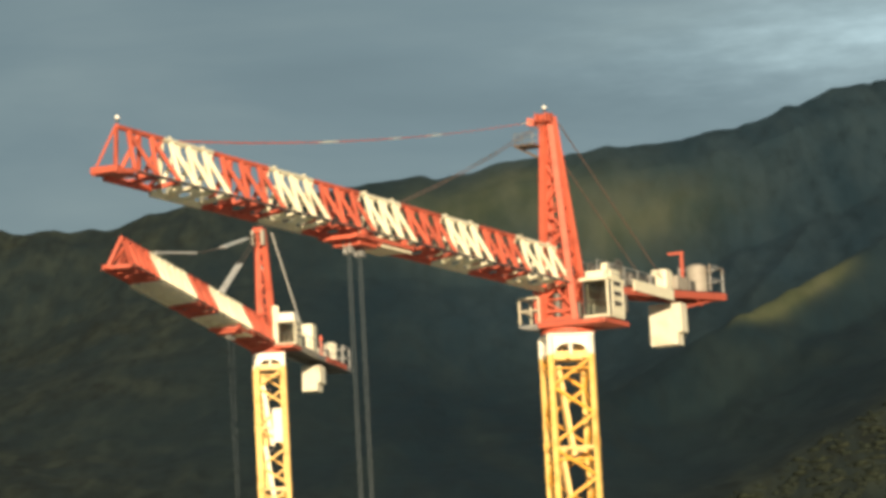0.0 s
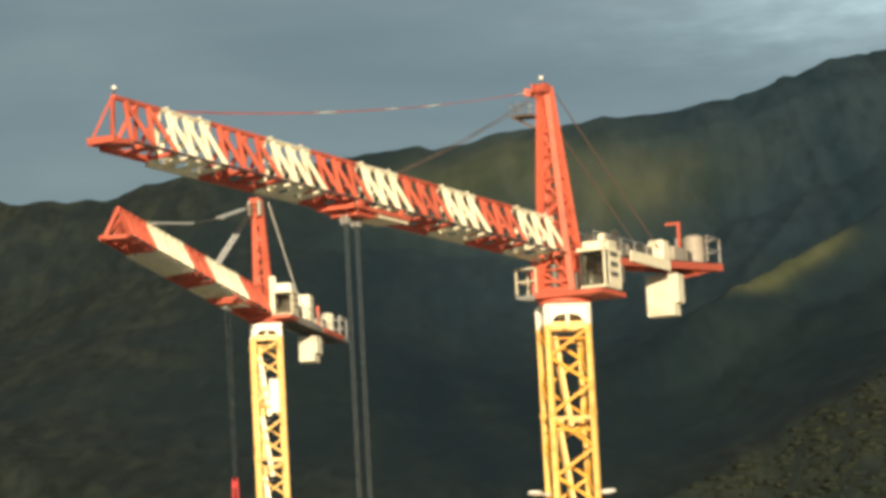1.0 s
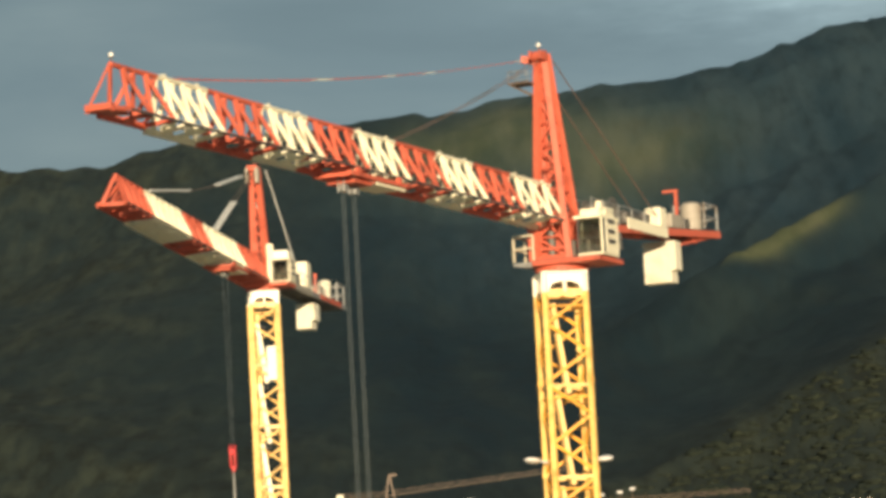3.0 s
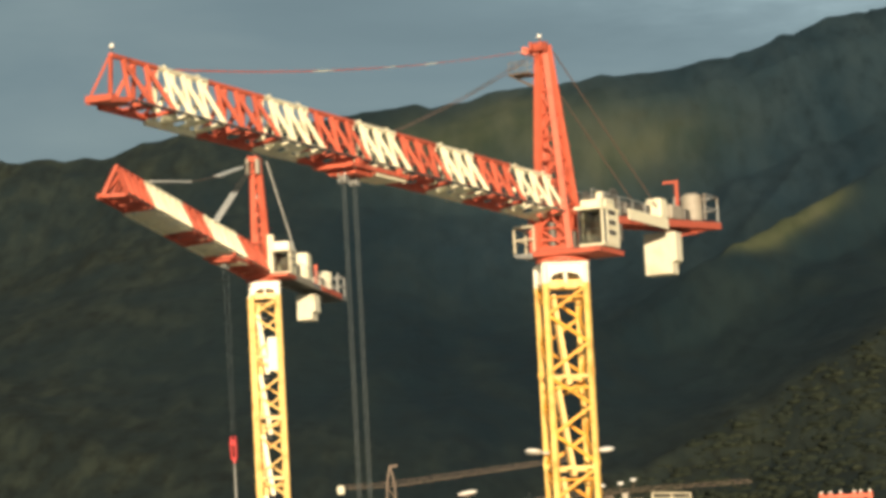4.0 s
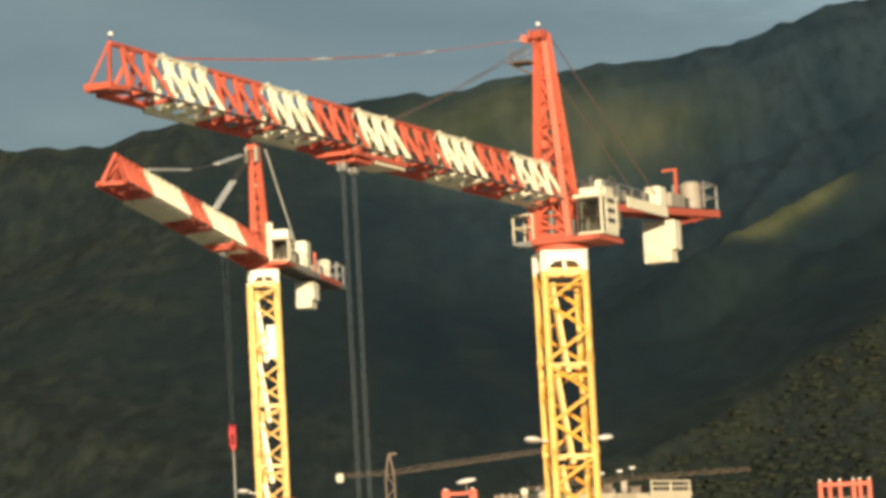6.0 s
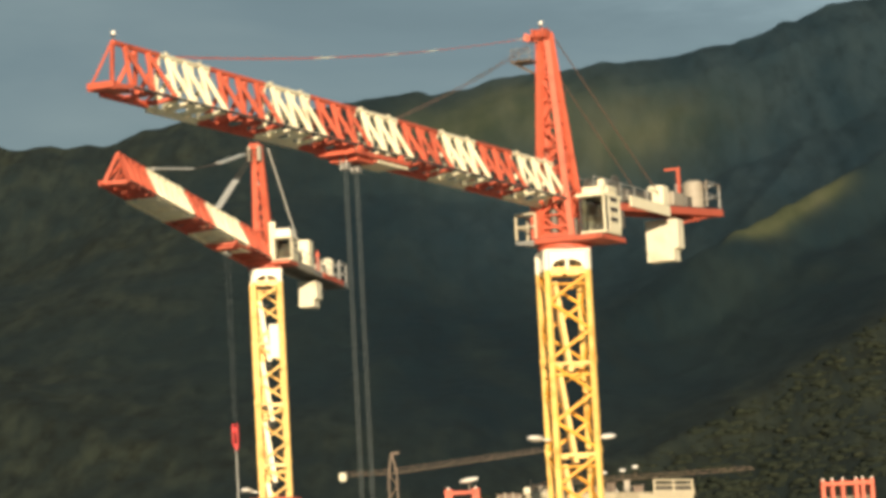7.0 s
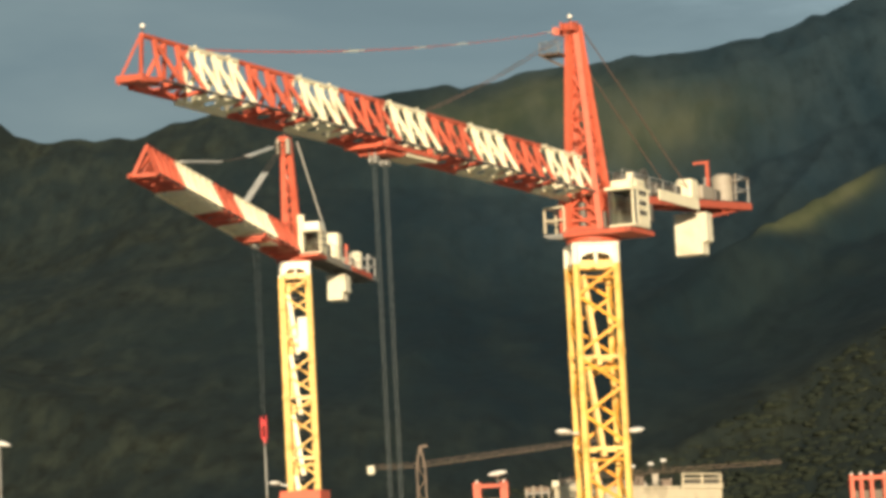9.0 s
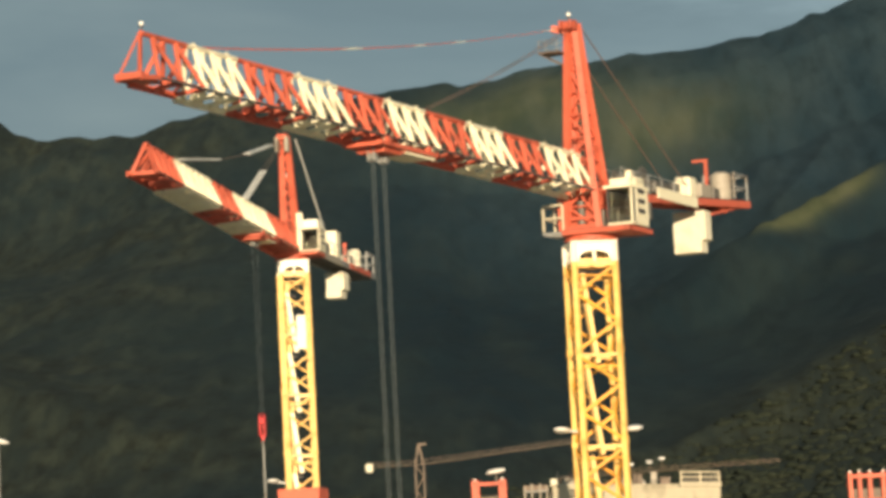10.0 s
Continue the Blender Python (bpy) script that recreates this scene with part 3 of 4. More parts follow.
def trolley(crane, s, zb, half, ropes, slope=0.0, length=4.2):
    z = zb + slope * s
    bm = fresh()
    for side in (-1, 1):
        bar(bm, (s - length / 2, side * half, z - 0.34), (s + length / 2, side * half, z - 0.34), 0.2, 0.16)
        for d in (-0.36, 0.36):
            rod(bm, (s + d * length, side * (half - 0.05), z - 0.2), (s + d * length, side * (half + 0.12), z - 0.2), 0.15, 12)
    for d in (-0.5, -0.15, 0.2, 0.5):
        bar(bm, (s + d * length * 0.98, -half, z - 0.38), (s + d * length * 0.98, half, z - 0.38), 0.16, 0.14)
    box(bm, s + 0.3, s + 1.9, -half * 0.8, half * 0.8, z - 0.62, z - 0.42, 0.03)
    body = part("trolley", bm, RED, crane, "red rope trolley under the jib")
    for d in ropes:
        bm = fresh()
        rod(bm, (s + d, -0.07, z - 0.75), (s + d, 0.07, z - 0.75), 0.2, 16)
        box(bm, s + d - 0.2, s + d + 0.2, -0.16, -0.1, z - 0.95, z - 0.4, 0.02)
        box(bm, s + d - 0.2, s + d + 0.2, 0.1, 0.16, z - 0.95, z - 0.4, 0.02)
        part("sheave", bm, GREY, body)
    bm = fresh()
    box(bm, s - length / 2, s - 0.2, -half * 0.9, half * 0.9, z - 0.5, z - 0.44, 0.01)
    walkway = part("walkway", bm, WHITE, body, "cream painted service platform")
    part("toe_board", box(fresh(), s - length / 2, s + 0.1, half * 0.9, half * 0.9 + 0.05, z - 0.56, z - 0.22, 0.01), WHITE, walkway)
    return z - 0.75


def hook_block(crane, s, z, mat, size=1.0):
    bm = fresh()
    for y in (-0.16, 0.16):
        bmesh.ops.create_cone(bm, cap_ends=True, segments=10, radius1=0.30 * size, radius2=0.30 * size, depth=0.07,
                                    matrix=Matrix.Translation((s, y * size, z)) @ pose(0, 0, 0, 90) @ Matrix.Diagonal((1, 3.0, 1, 1)))
    rod(bm, (s, -0.2 * size, z + 0.35 * size), (s, 0.2 * size, z + 0.35 * size), 0.22 * size, 12)
    rod(bm, (s, 0, z - 0.7 * size), (s, 0, z - 1.15 * size), 0.11 * size, 8)
    block = part("hook_block", bm, mat, crane, "red hook block hanging on its ropes")
    bm = fresh()
    prev = None
    for i in range(9):
        t = radians(90 - i * 32)
        q = Vector((s + 0.17 * size * math.cos(t), 0, z - 1.32 * size + 0.17 * size * math.sin(t)))
        if prev is not None:
            rod(bm, prev, q, 0.05 * size, 6)
        prev = q
    part("hook", bm, GREY, block)
    return block


def cable(crane, a, b, r, mat=None, name="rope"):
    bm = fresh()
    rod(bm, a, b, r, 6)
    return part(name, bm, mat or ROPE, crane)


def deck(crane, x0, x1, y0, y1, z, catwalk=None, thick=0.25):
    bm = fresh()
    rod(bm, (0, 0, z - thick - 0.22), (0, 0, z - thick), 1.22, 28)
    part("slewing_ring", bm, RED, crane)
    bm = fresh()
    box(bm, x0, x1, y0, y1, z - thick, z - 0.03, 0.03)
    floor = part("platform", bm, RED, crane, "red platform round the slewing ring")
    bm = fresh()
    box(bm, x0 + 0.1, x1 - 0.1, y0 + 0.1, y1 - 0.1, z - 0.026, z + 0.01)
    part("grating", bm, DARK, floor)
    if catwalk:
        a, b = catwalk
        walkway = part("catwalk", box(fresh(), x0 + 0.2, x1, a, b, z - 0.16, z - 0.06, 0.02), GREY, crane, "grey grated catwalk beside the platform")
        for xx in (x0 + 0.3, (x0 + x1) / 2, x1 - 0.1):
            member("bracket", (xx, a + 0.1, z - 0.16), (xx, b, z - thick), 0.05, GREY, walkway, True)
        y0 = a
    handrail(crane, [(x0 + 0.25, y1 - 1.7), (x0 + 0.25, y0 + 0.06), (x1 - 0.06, y0 + 0.06), (x1 - 0.06, y0 + 1.0)], z, 1.15, 0.055, BUILD)
    return floor


def turret(crane, x0, x1, y0, y1, z0, z1):
    """Red slewing frame between platform and tower head: corner posts, rails and recessed panels."""
    frame_top = part("slewing_frame", box(fresh(), x0 - 0.05, x1 + 0.05, y0 - 0.05, y1 + 0.05, z1, z1 + 0.16, 0.03), RED, crane, "red slewing frame under the tower head")
    corners = [(x0, y0), (x1, y0), (x1, y1), (x0, y1)]
    for (xa, ya), (xb, yb) in zip(corners, corners[1:] + corners[:1]):
        member("post", (xa, ya, z0), (xa, ya, z1), 0.11, RED, frame_top, True)
        for zz in (z0 + 0.16, z0 + 0.5):
            member("rail", (xa, ya, zz), (xb, yb, zz), 0.06, RED, frame_top, True)
        member("brace", (xa, ya, z0 + 0.5), ((xa + xb) / 2, (ya + yb) / 2, z1), 0.05, RED, frame_top)
        member("brace", (xb, yb, z0 + 0.5), ((xa + xb) / 2, (ya + yb) / 2, z1), 0.05, RED, frame_top)
    part("gearbox", box(fresh(), x0 + 0.3, x1 - 0.35, y0 + 0.3, y1 - 0.3, z0, z0 + 1.1, 0.08), RED, frame_top)
    part("motor", rod(fresh(), (x1 - 0.25, (y0 + y1) / 2, z0 + 0.05), (x1 - 0.25, (y0 + y1) / 2, z0 + 1.3), 0.2, 14), WINCH, frame_top)


def cab(crane, x0, x1, y0, y1, z0, z1):
    """Operator's cab with a glazed front, side door and a seat inside."""
    t = 0.07
    body = part("cab", box(fresh(), x0, x1, y0, y1, z0, z0 + 0.12, 0.03), WHITE, crane, "cream operator cab with a dark glazed front")
    for name, q in (("roof", (x0 - 0.05, x1 + 0.25, y0 - 0.05, y1 + 0.05, z1 - 0.13, z1)), ("back_wall", (x0, x0 + t, y0, y1, z0 + 0.122, z1 - 0.132)),
                    ("side_wall", (x0 + t, x1 - 0.5, y1 - t, y1, z0 + 0.122, z1 - 0.132)), ("side_wall", (x0 + t, x1 - 0.5, y0, y0 + t, z0 + 0.122, z1 - 0.132)),
                    ("pillar", (x1 - 0.09, x1, y0, y0 + 0.09, z0 + 0.122, z1 - 0.132)), ("pillar", (x1 - 0.09, x1, y1 - 0.09, y1, z0 + 0.122, z1 - 0.132)),
                    ("sill", (x1 - 0.09, x1, y0 + 0.09, y1 - 0.09, z0 + 0.75, z0 + 0.79))):
        part(name, box(fresh(), *q, 0.015), DARK if name in ("pillar", "sill") and q[2] < y1 - 0.1 else WHITE, body)
    bm = fresh()
    box(bm, x1 - 0.06, x1 - 0.03, y0 + 0.09, y1 - 0.09, z0 + 0.12, z1 - 0.13)
    part("window", bm, GLASS, body, "dark front glazing").visible_shadow = False
    for y in (y0 + 0.02, y1 - 0.05):
        bm = fresh()
        box(bm, x1 - 0.5, x1 - 0.09, y, y + 0.03, z0 + 0.12, z1 - 0.13)
        part("window", bm, GLASS, body).visible_shadow = False
    for z in (z0 + 0.55, z0 + 1.0, z0 + 1.45):
        bm = fresh()
        box(bm, x0 + 0.45, x1 - 0.7, y1 + 0.002, y1 + 0.03, z, z + 0.2, 0.01)
        part("vent", bm, DARK, body)
    part("seat", box(fresh(), x0 + 0.7, x0 + 1.2, (y0 + y1) / 2 - 0.25, (y0 + y1) / 2 + 0.25, z0 + 0.122, z0 + 0.6, 0.05), SEAT, body)
    ym = (y0 + y1) / 2
    part("backrest", box(fresh(), x0 + 0.58, x0 + 0.72, ym - 0.24, ym + 0.24, z0 + 0.6, z0 + 1.25, 0.05), SEAT, body)
    for side in (-1, 1):
        part("console", box(fresh(), x0 + 0.75, x0 + 1.3, ym + side * 0.38 - 0.1, ym + side * 0.38 + 0.1, z0 + 0.122, z0 + 0.78, 0.03), TANK, body)
        part("lever", rod(fresh(), (x0 + 1.15, ym + side * 0.38, z0 + 0.78), (x0 + 1.2, ym + side * 0.38, z0 + 0.98), 0.03, 6), DARK, body)
    # dark sheets added over the white inner walls to darken the interior
    for yy in (y0 + t + 0.002, y1 - t - 0.02):
        part("dark_lining", box(fresh(), x0 + t + 0.04, x1 - 0.52, yy, yy + 0.018, z0 + 0.124, z1 - 0.14), WINCH, body)
    part("dark_lining", box(fresh(), x0 + t + 0.002, x0 + t + 0.03, y0 + 0.09, y1 - 0.09, z0 + 0.122, z1 - 0.14), WINCH, body)
    return body


def counter_jib(crane, s_end, half, z0, slope, mat=None):
    """Machinery deck behind the mast; it climbs slightly to its end."""
    up = lambda s: z0 + slope * -s
    mat = mat or RED
    bm = fresh()
    vs = [bm.verts.new((s, y, up(s) + z)) for z in (0.19, 0.23) for s, y in ((-1.2, -half), (s_end, -half), (s_end, half), (-1.2, half))]
    for q in ((0, 1, 2, 3), (7, 6, 5, 4), (0, 4, 5, 1), (1, 5, 6, 2), (2, 6, 7, 3), (3, 7, 4, 0)):
        bm.faces.new([vs[i] for i in q])
    bmesh.ops.recalc_face_normals(bm, faces=bm.faces)
    beam = part("counter_jib", bm, DARK, crane, "counter-jib deck carrying winches")
    for side in (-1, 1):
        member("side_beam", (-1.0, side * half, up(-1)), (s_end, side * half, up(s_end)), 0.08, mat, beam, True, 0.17)
    s = -2.0
    while s > s_end + 0.5:
        member("cross_beam", (s, -half + 0.08, up(s)), (s, half - 0.08, up(s)), 0.06, mat, beam, True, 0.1)
        s -= 2.0
    member("cross_beam", (s_end, -half, up(s_end)), (s_end, half, up(s_end)), 0.08, mat, beam, True, 0.168)
    return beam, up


def counterweight(crane, s, thick, half, z0, z1, notch=0.25):
    """Slab hung through the counter-jib, with a stepped edge."""
    bm = fresh()
    outline = [(-half, z0), (half - notch, z0), (half - notch, z0 + 0.55), (half, z0 + 0.62), (half, z1), (-half, z1)]
    front = [bm.verts.new((s + thick / 2, y, z)) for y, z in outline]
    rear = [bm.verts.new((s - thick / 2, y, z)) for y, z in outline]
    bm.faces.new(front)
    bm.faces.new(rear[::-1])
    for i in range(len(outline)):
        j = (i + 1) % len(outline)
        bm.faces.new((front[j], front[i], rear[i], rear[j]))
    bmesh.ops.recalc_face_normals(bm, faces=bm.faces)
    bmesh.ops.bevel(bm, geom=bm.edges[:], offset=0.035, segments=2, affect="EDGES", profile=0.5)
    return part("counterweight", bm, CONCRETE, crane, "pale concrete counterweight slab")


def rounded_box(name, crane, x0, x1, y0, y1, z0, z1, mat, label="", bevel=0.05):
    return part(name, box(fresh(), x0, x1, y0, y1, z0, z1, bevel), mat, crane, label)


def floodlight(parent, p, way, size=0.45, arm=None):
    """Work lamp: a flat shell on a bracket. way: the way it faces, to either side."""
    x, y, z = p
    bm = fresh()
    bmesh.ops.create_uvsphere(bm, u_segments=14, v_segments=8, radius=size,
                                    matrix=Matrix.Translation(p) @ pose(0, 0, 0, 0, way, 0) @ Matrix.Diagonal((1.15, 0.8, 0.28, 1)))
    for f in bm.faces:
        f.smooth = True
    body = part("floodlight", bm, LAMP, parent, "white floodlight shell")
    if arm:
        bm = fresh()
        bar(bm, p, arm, 0.09)
        part("bracket", bm, GREY, body)
    return body


# the nearer crane
crane_near = tagged(new("tower_crane"), "red and cream striped tower crane on a yellow lattice mast", "crane", "tower cranes")
crane_near.matrix_world = pose(5.32, 157.36, 0, 0, 0, -113.45)
TOP = 47.47
mast(crane_near, 123.45, 1.86, TOP - 0.02, 0, YELLOW, legs=GOLD, at=(0.045, -0.10), wide=1.5)
deck(crane_near, -1.5, 1.5, -0.85, 2.42, TOP + 0.5, (-1.78, -0.87))
turret(crane_near, -0.6, 0.98, -1.02, 0.74, TOP + 0.51, TOP + 2.2)
tower_head(crane_near, 0.2, 0.77, TOP + 0.5, 1.0, 0.15, 57.35, RED, 9, 0.14)
beacon(crane_near, 1.1, -0.1, 57.43, 0.7)
stripes = [(1.0, 5.8, WHITE), (5.8, 9.9, RED), (9.9, 13.8, WHITE), (13.8, 17.9, RED), (17.9, 21.8, WHITE), (21.8, 26.0, RED), (26.0, 29.8, WHITE),
           (29.8, 34.3, RED), (34.3, 38.1, WHITE), (38.1, 41.4, RED)]
jib(crane_near, stripes, 51.33, 49.72, 0.62, 0.0, 42.3, 0.084, 1.45, 0.12)
beacon(crane_near, 41.3, 0, 51.38, 0.6)
tie(crane_near, (1.8, 57.05), (37.0, 51.4), 0.12, 0.015, RED, [(0.05, 0.07), (0.33, 0.36), (0.45, 0.47), (0.62, 0.66)], WHITE, joint_r=2.0, sag=0.4)
tie(crane_near, (1.8, 56.9), (17.9, 51.4), 0.14, 0.016, TIE, [(0.32, 0.5), (0.62, 0.7)], DUSTY, joint_r=2.0, sag=0.2)
bm = box(fresh(), 1.0, 2.0, -1.35, -0.35, 55.95, 56.05, 0.02)
for xx in (1.1, 1.9):
    bar(bm, (xx, -0.3, 55.4), (xx, -1.25, 55.95), 0.06)
part("service_platform", bm, DUSTY, crane_near, "small dusty service platform near the apex")
handrail(crane_near, [(1.05, -0.4), (1.05, -1.3), (1.95, -1.3), (1.95, -0.4)], 56.05, 0.5, 0.02)
bm = bar(fresh(), (1.2, -0.2, 57.0), (1.4, -0.85, 57.15), 0.3)
bar(bm, (1.2, -0.2, 57.25), (1.45, -0.75, 57.0), 0.2)
part("tie_bracket", bm, RED, crane_near)
z_sheave = trolley(crane_near, 21.2, 49.72, 0.75, (0.72, 1.72), 0.0, 5.4)
for d in (0.6, 0.84, 1.6, 1.84):
    cable(crane_near, (21.2 + d, 0, z_sheave), (21.2 + d, 0, 9.0), 0.015)
hook_block(crane_near, 22.4, 8.3, HOOK, 1.2)
cab(crane_near, -0.8, 1.2, 1.28, 2.5, TOP + 0.52, TOP + 2.3)
rounded_box("switch_cabinet", crane_near, -1.25, -0.1, 0.95, 2.2, TOP + 2.32, TOP + 2.8, WHITE, "cream switch cabinet")
rounded_box("aerial_box", crane_near, -0.75, -0.4, 1.6, 1.9, TOP + 2.8, TOP + 3.15, WHITE)
beam, up = counter_jib(crane_near, -19.6, 0.85, 49.5, 0.072)
handrail(crane_near, [(-17.6, 0.8), (-19.5, 0.8), (-19.5, -0.8), (-17.6, -0.8)], up(-19) + 0.2, 1.25, 0.07)
handrail(crane_near, [(-2.0, 0.82), (-9.0, 0.82)], up(-5) + 0.15, 1.0, 0.03)
handrail(crane_near, [(-2.0, -0.82), (-17.0, -0.82)], up(-9) + 0.15, 1.0, 0.03)
counterweight(crane_near, -13.4, 0.9, 0.83, 48.02, 50.05)
rounded_box("side_panel", crane_near, -11.6, -6.2, 0.95, 1.02, up(-9) - 0.16, up(-9) + 0.36, WHITE, "cream side panel of the counter-jib", 0.02)
rounded_box("winch_cover", crane_near, -9.4, -7.2, -0.6, 0.55, up(-8) + 0.24, up(-8) + 0.95, WINCH, "dark grey winch housing", 0.12)
bm = rod(fresh(), (-5.2, -0.7, up(-5) + 0.85), (-5.2, 0.7, up(-5) + 0.85), 0.5, 18)
for yy in (-0.7, 0.62):
    rod(bm, (-5.2, yy, up(-5) + 0.85), (-5.2, yy + 0.08, up(-5) + 0.85), 0.68, 18)
part("winch_drum", bm, WINCH, crane_near, "dark grey winch drum with flanges")
rounded_box("motor_box", crane_near, -12.4, -11.5, -0.1, 0.7, up(-12) + 0.24, up(-12) + 1.2, WHITE, "cream motor cabinet", 0.08)
rounded_box("motor_box", crane_near, -14.3, -12.8, -0.2, 0.8, up(-13) + 0.24, up(-13) + 0.95, TANK, "low beige motor cabinet", 0.08)
bm = bar(fresh(), (-15.3, 0.2, up(-15) + 0.2), (-15.3, 0.2, up(-15) + 2.25), 0.14)
bar(bm, (-15.3, 0.3, up(-15) + 2.2), (-15.3, -0.5, up(-15) + 2.2), 0.11)
part("davit", bm, RED, crane_near, "red davit post")
for a, b, hgt in ((-4.4, -3.4, 0.75), (-7.0, -6.2, 0.6), (-10.9, -10.1, 0.7), (-16.6, -15.8, 0.6)):
    rounded_box("gear_case", crane_near, a, b, -0.65, 0.4, up(b) + 0.24, up(b) + 0.24 + hgt, WINCH, "dark oily gear case", 0.06)
bm = rod(fresh(), (-17.5, 0.15, up(-17) + 0.22), (-17.5, 0.15, up(-17) + 1.55), 0.52, 20)
rod(bm, (-17.5, 0.15, up(-17) + 1.55), (-17.5, 0.15, up(-17) + 1.68), 0.52, 20, 0.3)
part("tank", bm, TANK, crane_near, "pale grey upright tank")
tie(crane_near, (1.0, 57.0), (-12.6, up(-12.6) + 0.2), 0.5, 0.03, TIE, name="rear_tie_bar")
# stays and lower frame under the rear of the counter-jib
for side in (-0.7, 0.7):
    member("stay", (-14.2, side, up(-14) - 0.55), (-19.0, side, up(-19) - 0.1), 0.07, RED, beam)
    member("stay", (-16.4, side, up(-16) - 0.4), (-15.2, side, up(-15) - 0.05), 0.05, RED, beam)
    member("stay", (-16.4, side, up(-16) - 0.4), (-17.6, side, up(-17) - 0.05), 0.05, RED, beam)
member("stay", (-16.4, -0.7, up(-16) - 0.4), (-16.4, 0.7, up(-16) - 0.4), 0.05, RED, beam)
# cables, junction boxes and a second rail round the cab
rounded_box("junction_box", crane_near, -1.3, -0.95, 2.2, 2.5, TOP + 0.9, TOP + 1.7, WINCH, "dark junction box beside the cab", 0.03)
rounded_box("junction_box", crane_near, 0.35, 0.75, 0.55, 0.95, TOP + 0.52, TOP + 1.35, WINCH, "dark junction box at the tower foot", 0.03)
handrail(crane_near, [(-1.0, 1.35), (-1.0, 2.4), (0.9, 2.4)], TOP + 2.3, 0.55, 0.025)
floodlight(crane_near, (0.85, -1.6, 39.05), -6, 0.46, (0.4, -0.95, 38.95))
floodlight(crane_near, (-0.6, 1.32, 39.0), 6, 0.46, (-0.4, 0.75, 38.9))

# the farther crane
crane_far = tagged(new("tower_crane"), "red and cream tower crane on a pale yellow mast", "crane", "tower cranes")
crane_far.matrix_world = pose(-12.97, 248.0, 0, 0, 0, -100.36)
TOP = 57.3
mast(crane_far, 107.4, 1.9, TOP - 0.02, 0, PALE, 0.085, PALE, leg=0.3, wide=2.4, sect=4.28, cap=0.95, land=1.6)
deck(crane_far, -1.4, 1.4, -1.2, 2.1, TOP + 0.5)
tower_head(crane_far, 0.2, 0.52, TOP + 0.5, 0.95, 0.22, 66.15, RED, leg=0.12)
beacon(crane_far, 0.95, 0, 66.2, 1.15)
stripes = [(1.0, 7.6, RED), (7.6, 16.8, WHITE), (16.8, 22.3, RED), (22.3, 31.3, WHITE), (31.3, 37.3, RED)]
jib(crane_far, stripes, 59.70, 57.84, 0.94, 0.032, 38.0, 0.13, 1.6, -1.1)
tie(crane_far, (1.7, 65.8), (31.0, 60.75), 0.14, 0.03, DUSTY, [(0.12, 0.36), (0.62, 0.97)], LAMP, joint_r=4.2, sag=0.6)
tie(crane_far, (1.7, 65.6), (13.4, 60.1), 0.14, 0.03, DUSTY, [(0.5, 0.98)], LAMP, joint_r=4.2)
tie(crane_far, (0.6, 65.9), (-8.0, TOP + 2.4), 0.75, 0.05, LAMP, name="rear_tie_bar")
for yy in (-0.35, 0.35):
    rounded_box("sheave_bracket", crane_far, 1.25, 1.95, yy - 0.12, yy + 0.12, 64.9, 66.0, TANK, "beige sheave bracket at the apex", 0.05)
rounded_box("cover_sheet", crane_far, 0.97, 1.02, 0.3, 0.98, 50.9, 53.3, CAP, "pale cover sheet tied to the mast", 0.015)
rounded_box("ladder_cage", crane_far, 0.74, 0.82, 0.5, 1.05, TOP + 0.55, TOP + 3.3, WHITE, "cream panel at the foot of the head", 0.02)
z_sheave = trolley(crane_far, 10.6, 57.84, 0.95, (0.0, 0.8), 0.032, 4.6)
for d in (-0.25, 1.05):
    cable(crane_far, (10.6 + d, 0, z_sheave), (11.0 + (d - 0.4) * 0.5, 0, 45.9), 0.01)
hook_block(crane_far, 11.0, 45.0, HOOK, 0.9)
cable(crane_far, (11.0, 0, 43.7), (11.0, 0, 22.0), 0.06, GREY, "sling")
cab(crane_far, -1.2, 0.9, 0.95, 2.2, TOP + 0.5, TOP + 2.2)
# white block added where sun blows out the cab roof
rounded_box("roof_glare", crane_far, -1.1, 0.7, 1.0, 2.1, TOP + 2.2, TOP + 2.8, CAP, "white block added for the glare on the cab roof", 0.08)
rounded_box("switch_cabinet", crane_far, -12.6, -11.2, -0.5, 0.75, TOP + 1.14, TOP + 3.3, WHITE, "cream switch cabinet")
beam, up = counter_jib(crane_far, -23.5, 0.9, TOP + 0.9, 0.0, GREY)
for yy in (-0.99, 0.99):
    rounded_box("edge_beam", crane_far, -21.6, -14.6, yy - 0.04, yy + 0.04, TOP + 0.75, TOP + 1.15, RED, "red edge beam", 0.02)
    rounded_box("edge_beam", crane_far, -11.4, -3.0, yy - 0.04, yy + 0.04, TOP + 0.72, TOP + 1.2, TANK, "dusty edge beam of the counter-jib", 0.02)
for s_rail in (0.85, -0.85):
    handrail(crane_far, [(-3.0, s_rail), (-20.5, s_rail)], up(-5) + 0.2, 1.05, 0.03)
handrail(crane_far, [(-21.0, 0.85), (-23.4, 0.85), (-23.4, -0.85), (-21.0, -0.85)], up(-16) + 0.2, 1.5, 0.09)
for s_slab in (-14.7, -13.75):
    counterweight(crane_far, s_slab, 0.85, 0.72, TOP - 1.5, TOP + 0.4)
rounded_box("winch_cover", crane_far, -9.6, -7.2, -0.6, 0.6, up(-8) + 0.24, up(-8) + 1.3, WINCH, "dark winch housing", 0.1)
bm = rod(fresh(), (-5.0, -0.65, up(-5) + 0.8), (-5.0, 0.65, up(-5) + 0.8), 0.45, 16)
